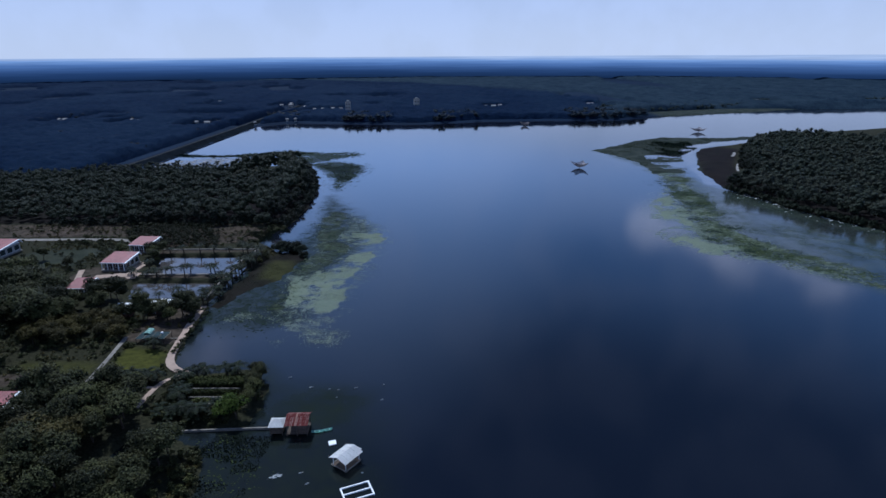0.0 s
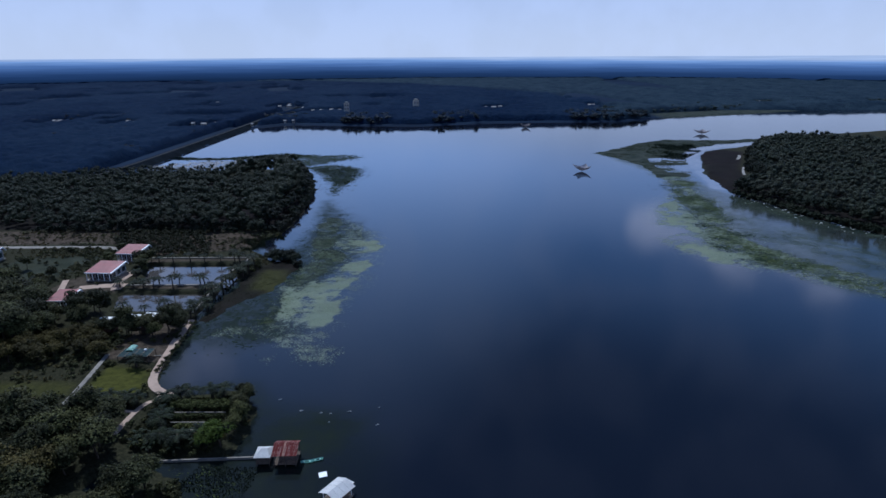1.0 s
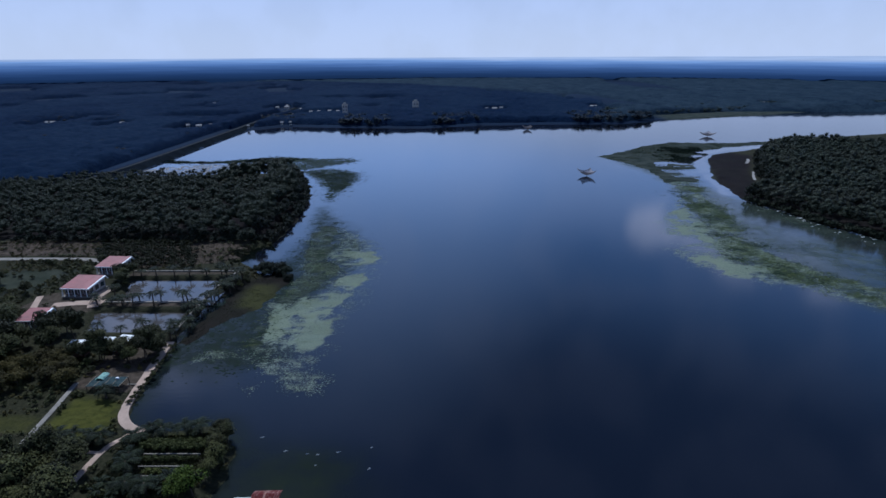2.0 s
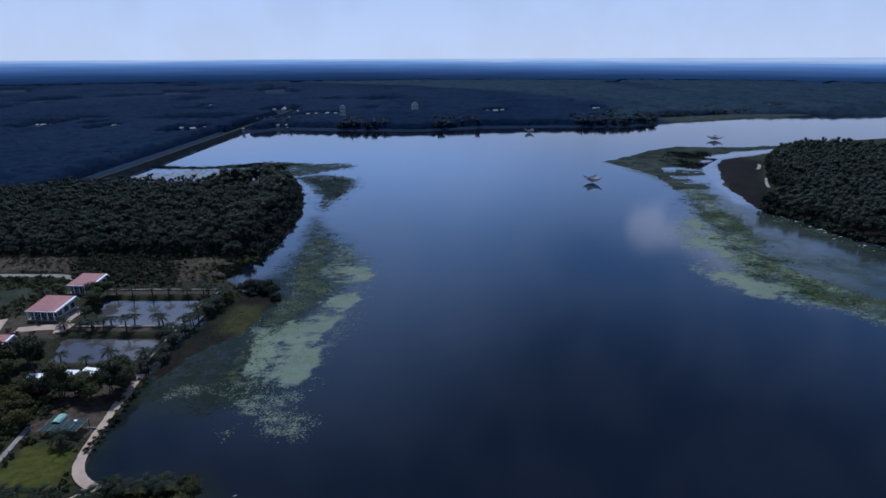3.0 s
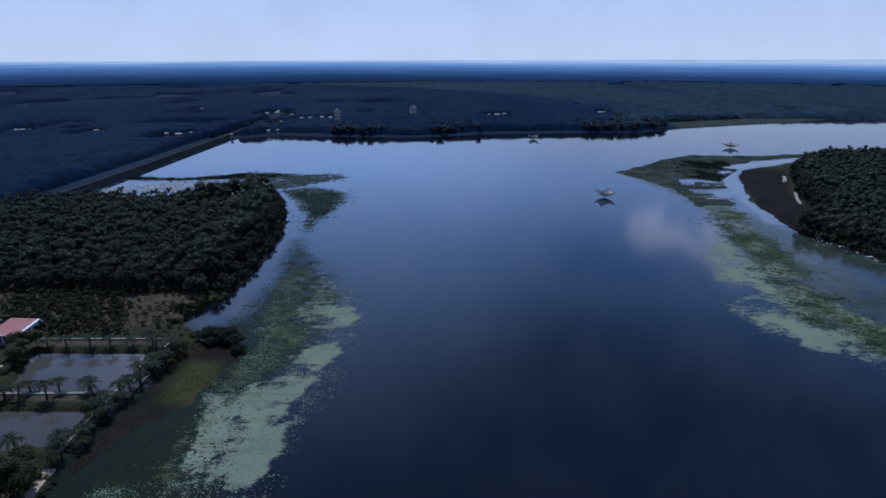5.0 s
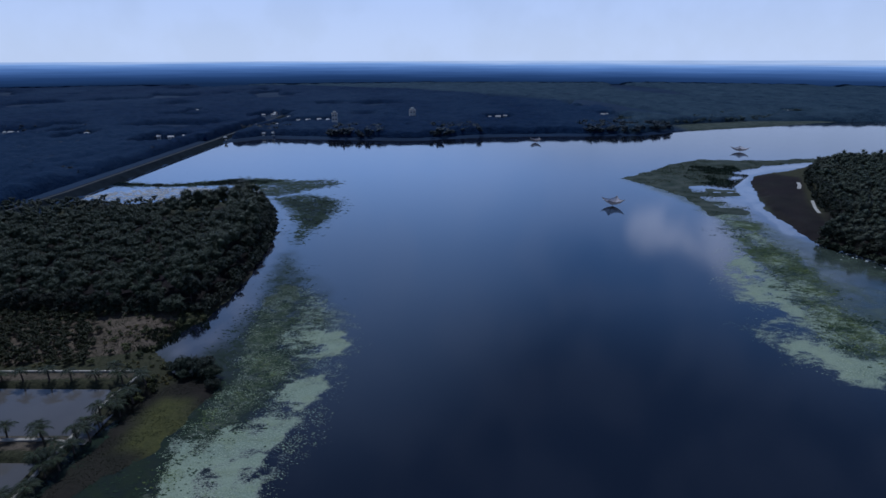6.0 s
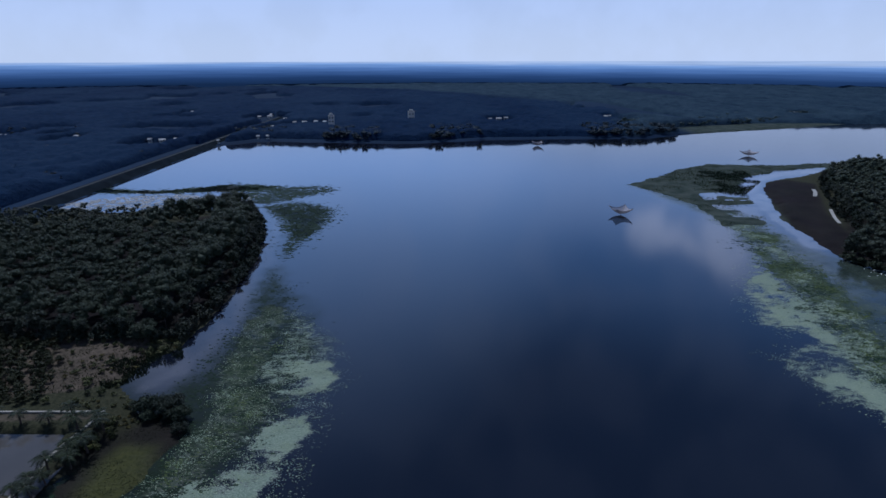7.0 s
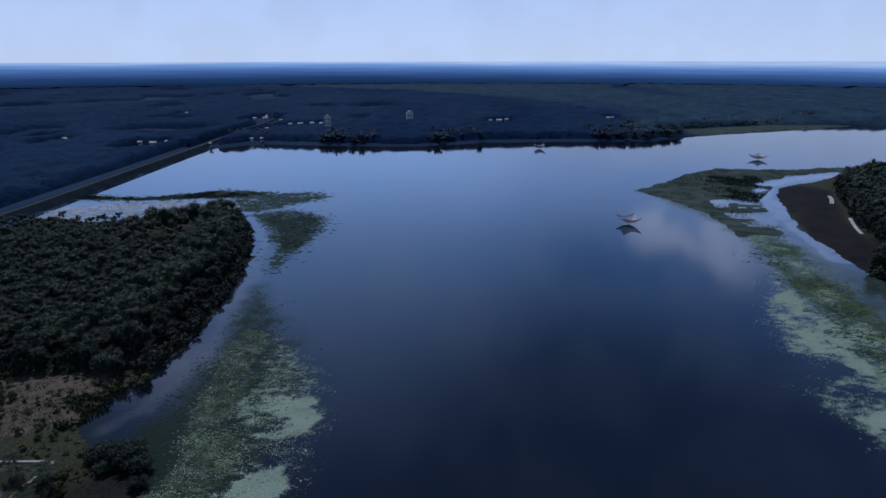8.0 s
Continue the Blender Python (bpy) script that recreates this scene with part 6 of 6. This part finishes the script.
def floating_hut(x, y, turn):
    """A floating hut: deck on floats, four posts, a wide white gable roof with a smaller awning behind."""
    h = at(empty("floating_hut", "floating hut with a wide white sheet roof", "hut", "huts on the water"), x, y, 0, turn)
    for k in (-1, 1):
        part("float", boxed(k * 1.2 - 0.3, k * 1.2 + 0.3, -1.7, 1.7, -0.18, 0.16, 0.06), CONCRETE, h, "grey float")
    for k in range(10):
        part("deck_board", boxed(-1.55, 1.55, -1.75 + 0.35 * k, -1.75 + 0.35 * k + 0.32, 0.165, 0.22), DARK_WOOD, h)
    for a, b in (((-1.6, -1.8, 0.22), (1.6, -1.68, 0.36)), ((-1.6, 1.68, 0.22), (1.6, 1.8, 0.36)), ((-1.6, -1.67, 0.22), (-1.48, 1.67, 0.36)), ((1.48, -1.67, 0.22), (1.6, 1.67, 0.36))):
        part("deck_edge", boxed(a[0], b[0], a[1], b[1], a[2], b[2] - 0.06), CONCRETE, h, "grey deck edge")
    for i in (-1, 1):
        for j in (-1, 1):
            part("post", rod(bmesh.new(), (i * 1.3, j * 1.5, 0.2), (i * 1.3, j * 1.5, 1.75), 0.05, 0.05, 7), WHITE, h)
    for s in (-1, 1):
        for k in range(4):
            bm = bmesh.new()
            y0 = -2.0 + k
            ring = [bm.verts.new(v) for v in ((s * 1.75, y0, 1.6 + 0.01 * k), (s * 1.75, y0 + 0.985, 1.6 + 0.01 * k), (0, y0 + 0.985, 2.25 + 0.01 * k), (0, y0, 2.25 + 0.01 * k))]
            bm.faces.new(ring)
            bmesh.ops.solidify(bm, geom=bm.faces[:], thickness=0.03)
            part("roof_sheet", bm, WHITE_SHEET, h, "white roof sheet")
    bm = bmesh.new()
    bm.faces.new([bm.verts.new(v) for v in ((-1.0, 1.95, 1.55), (1.0, 1.95, 1.55), (0.9, 2.7, 1.4), (-0.9, 2.7, 1.4))])
    bmesh.ops.solidify(bm, geom=bm.faces[:], thickness=0.03)
    part("awning", bm, WHITE_SHEET, h, "small white awning")


floating_hut(-15.8, 77.1, -34)


def raft(x, y, turn):
    """A floating cage: white beams round two open bays."""
    h = at(empty("fish_cage", "floating cage of white beams", "fish cage"), x, y, 0, turn)
    for a in (-1.45, 0.0, 1.45):
        part("cross_beam", boxed(-2.1, 2.1, a - 0.11, a + 0.11, 0.02, 0.22, 0.02), WHITE, h)
    for a in (-1, 1):
        part("side_beam", boxed(a * 2.1 - 0.12, a * 2.1 + 0.12, -1.6, 1.6, -0.05, 0.20, 0.02), WHITE, h)
        part("float", boxed(a * 1.2 - 0.3, a * 1.2 + 0.3, -1.62, -1.3, -0.2, 0.015, 0.05), CONCRETE, h)


raft(-13.2, 70.6, 24)
slab = tagged(new("float_panel", None), "square white floating panel", "panel")
slab.matrix_basis = pose(-18.9, 82.1, 0, 0, 0, 18)
part("panel", boxed(-0.62, 0.62, -0.6, 0.6, 0.06, 0.2, 0.03), WHITE, slab)
part("float", boxed(-0.4, 0.4, -0.4, 0.4, -0.15, 0.058, 0.03), CONCRETE, slab)


def boat(x, y, turn, length, label):
    """A narrow open boat: a curved hull with thickness and thwarts."""
    b = at(empty("boat", label, "boat", "boats"), x, y, 0, turn)
    bm, n = bmesh.new(), 10
    rows = []
    for k in range(n + 1):
        t = k / n * 2 - 1
        w, sheer = 0.36 * (1 - abs(t) ** 2.6) + 0.02, 0.24 + 0.14 * t * t
        rows.append([bm.verts.new((t * length / 2, s * w * q, z)) for s, q, z in ((-1, 0.7, sheer), (-1, 0.5, 0.02), (0, 0, -0.1), (1, 0.5, 0.02), (1, 0.7, sheer))])
    for p, q in zip(rows, rows[1:]):
        for k in range(4):
            bm.faces.new([p[k], p[k + 1], q[k + 1], q[k]])
    bmesh.ops.solidify(bm, geom=bm.faces[:], thickness=0.03)
    part("hull", bm, TEAL_SHEET, b, "pale teal hull")
    for t in (-0.25, 0.2):
        part("thwart", boxed(t * length - 0.1, t * length + 0.1, -0.2, 0.2, 0.14, 0.17), TEAL_SHEET, b)


boat(-22.0, 85.2, 8, 2.0, "narrow pale teal boat moored beside the hut")
boat(-20.4, 85.7, 20, 1.7, "small teal boat tied end to end")


def debris(x, y, size, seed, label="grey floating foam and rubbish"):
    v, f, _ = crown(seed, size, -0.1, 0.18, 7, 40, 0.2, 1)
    tagged(new("floating_debris", mesh_of("floating_debris", v * np.array([1.0, 0.45, 0.6]), f, FOAM)), label, "debris", "floating debris").matrix_basis = pose(x, y, 0, 0, 0, 25)


for k, (x, y, s) in enumerate(((-25.9, 74.2, 1.35), (-22.4, 74.8, 0.42), (-21.0, 72.4, 0.40), (-26.2, 99.5, 0.4), (-22.5, 98.8, 0.3), (-20.8, 98.6, 0.3), (-17.6, 99.2, 0.3), (-20.5, 96, 0.25), (-12.3, 100.4, 0.28), (-12.0, 95.2, 0.28), (-31, 103.2, 0.4), (-13, 74.8, 0.15))):
    debris(x, y, s, 710 + k)


def lift_net(x, y, turn, w, label):
    """A large square lift net: four bowed poles from a middle post, with the sagging net between their tips."""
    h = at(empty("lift_net", label, "fishing net", "lift nets"), x, y, 0, turn)
    top = 3.4
    part("post", rod(bmesh.new(), (0, 0, -1.5), (0, 0, 0.75), 0.12, 0.1, 8), BAMBOO, h)
    for i, j in ((1, 1), (1, -1), (-1, -1), (-1, 1)):
        bm, p = bmesh.new(), Vector((0, 0, 0.5))
        for k in range(1, 7):
            t = k / 6
            q = Vector((i * w / 2 * t, j * w / 2 * t, 0.5 + (top - 0.5) * t ** 1.8))
            rod(bm, p, q, 0.09 - 0.008 * k, 0.085 - 0.008 * k, 6)
            p = q
        part("pole", bm, BAMBOO, h, "bowed bamboo pole")
    n = 14
    g = np.linspace(-1, 1, n + 1)
    ga, gb = np.meshgrid(g, g)
    sag = 0.55 + (top - 0.6) * (np.maximum(np.abs(ga), np.abs(gb)) ** 2 * 0.62 + (ga * gb) ** 2 * 0.38)
    pull = 1 - 0.10 * (1 - np.abs(ga * gb)) * np.maximum(np.abs(ga), np.abs(gb))
    v = np.stack([ga * w / 2 * pull, gb * w / 2 * pull, sag], -1).reshape(-1, 3)
    i = np.arange((n + 1) ** 2).reshape(n + 1, n + 1)
    part("net", mesh_of("net", v, np.stack([i[:-1, :-1], i[:-1, 1:], i[1:, 1:], i[1:, :-1]], -1).reshape(-1, 4), NETTING, True), None, h, "fine brown net")
    rim = bmesh.new()
    for a, b in (((1, 1), (1, -1)), ((1, -1), (-1, -1)), ((-1, -1), (-1, 1)), ((-1, 1), (1, 1))):
        for k in range(6):
            pts = []
            for t in (k / 6, (k + 1) / 6):
                e, f = a[0] + (b[0] - a[0]) * t, a[1] + (b[1] - a[1]) * t
                m = abs(e * f)
                pts.append((e * w / 2 * (0.9 + 0.1 * m), f * w / 2 * (0.9 + 0.1 * m), 0.55 + (top - 0.6) * (0.62 + 0.38 * m * m)))
            rod(rim, pts[0], pts[1], 0.05, 0.05, 5)
    part("rim_rope", rim, BAMBOO, h)


lift_net(74.4, 331, 12, 7.6, "square brown lift net spread above the water")
lift_net(204, 489, 20, 9.0, "square brown lift net on the far water")
lift_net(70, 539, 5, 7.5, "small lift net close to the far shore")

# ---- east shore: foam line and wet sand ----
pads("foam_line", [[(133.5, 262), (136, 262), (145, 229), (151, 215.5), (159, 203.5), (171, 186), (169, 184), (157.5, 202.5), (149.5, 214.5), (143.3, 228)]], 1500, 59, FOAM, "broken line of pale foam along the wood", 0.12, 0.5)
ribbon("sand_strip", [(181.5, 377), (178.5, 370), (173, 361)], 1.7, 0.03, SAND, "pale sandy patch on dark soil", "shore", thick=0.05)
ribbon("sand_strip", [(165, 336), (158, 322), (154.5, 313)], 1.3, 0.03, SAND, "pale sandy track beside the wood", "shore", thick=0.05)
# ---- far side of the lake ----
FAR_ROOF = plain("weathered_sheet", (0.28, 0.27, 0.27), 0.8, vary=0.45, scale=0.4)


def far_house(x, y, w, d, z, turn, label="small white house among far trees", roof=None):
    h = at(empty("house", label, "house", "far houses"), x, y, ground_z(x, y), turn)
    part("wall", wall_run(bmesh.new(), -w / 2, w / 2, -0.5, z, [(-w / 4 - 0.5, -w / 4 + 0.5, 1, 2), (w / 4 - 0.5, w / 4 + 0.5, 1, 2)], d), PLASTER, h)
    part("roof", gable(bmesh.new(), -w / 2 - 0.4, w / 2 + 0.4, -0.5, d + 0.5, z, z + 1.0, 0.12), roof or FAR_ROOF, h)
    for s in (-1, 1):
        part("pane", boxed(s * w / 4 - 0.5, s * w / 4 + 0.5, 0.1, 0.2, 1, 2), GLASS, h)


def far_tower(x, y, w, z, label):
    """A slim multi-storey block with rows of windows."""
    h = at(empty("tower", label, "building", "far towers"), x, y, ground_z(x, y), 8)
    floors = max(3, int(z / 3))
    part("wall", boxed(-w / 2, w / 2, -w / 2, w / 2, -0.5, z, 0.1), PLASTER, h)
    part("roof", boxed(-w / 2 - 0.3, w / 2 + 0.3, -w / 2 - 0.3, w / 2 + 0.3, z, z + 0.4), CONCRETE, h)
    part("stair_head", boxed(-w / 4, w / 4, -w / 4, w / 4, z + 0.4, z + 2.2), PLASTER, h)
    for k in range(floors):
        for s in (-0.25, 0.25):
            part("window", boxed(s * w - 0.6, s * w + 0.6, -w / 2 - 0.03, -w / 2 + 0.1, k * z / floors + 1, k * z / floors + 2.3), GLASS, h)


far_tower(-33.5, 694, 6, 11.5, "pale multi-storey block above the far shore")
far_tower(-101.5, 632, 5, 13.0, "narrow pale tower beside dark trees")
for x, y, w in FAR_HOUSES:
    far_house(x, y, w * RNG.uniform(0.4, 0.62), w * 0.4, RNG.uniform(1.8, 2.6), RNG.uniform(-40, 40), roof=None)
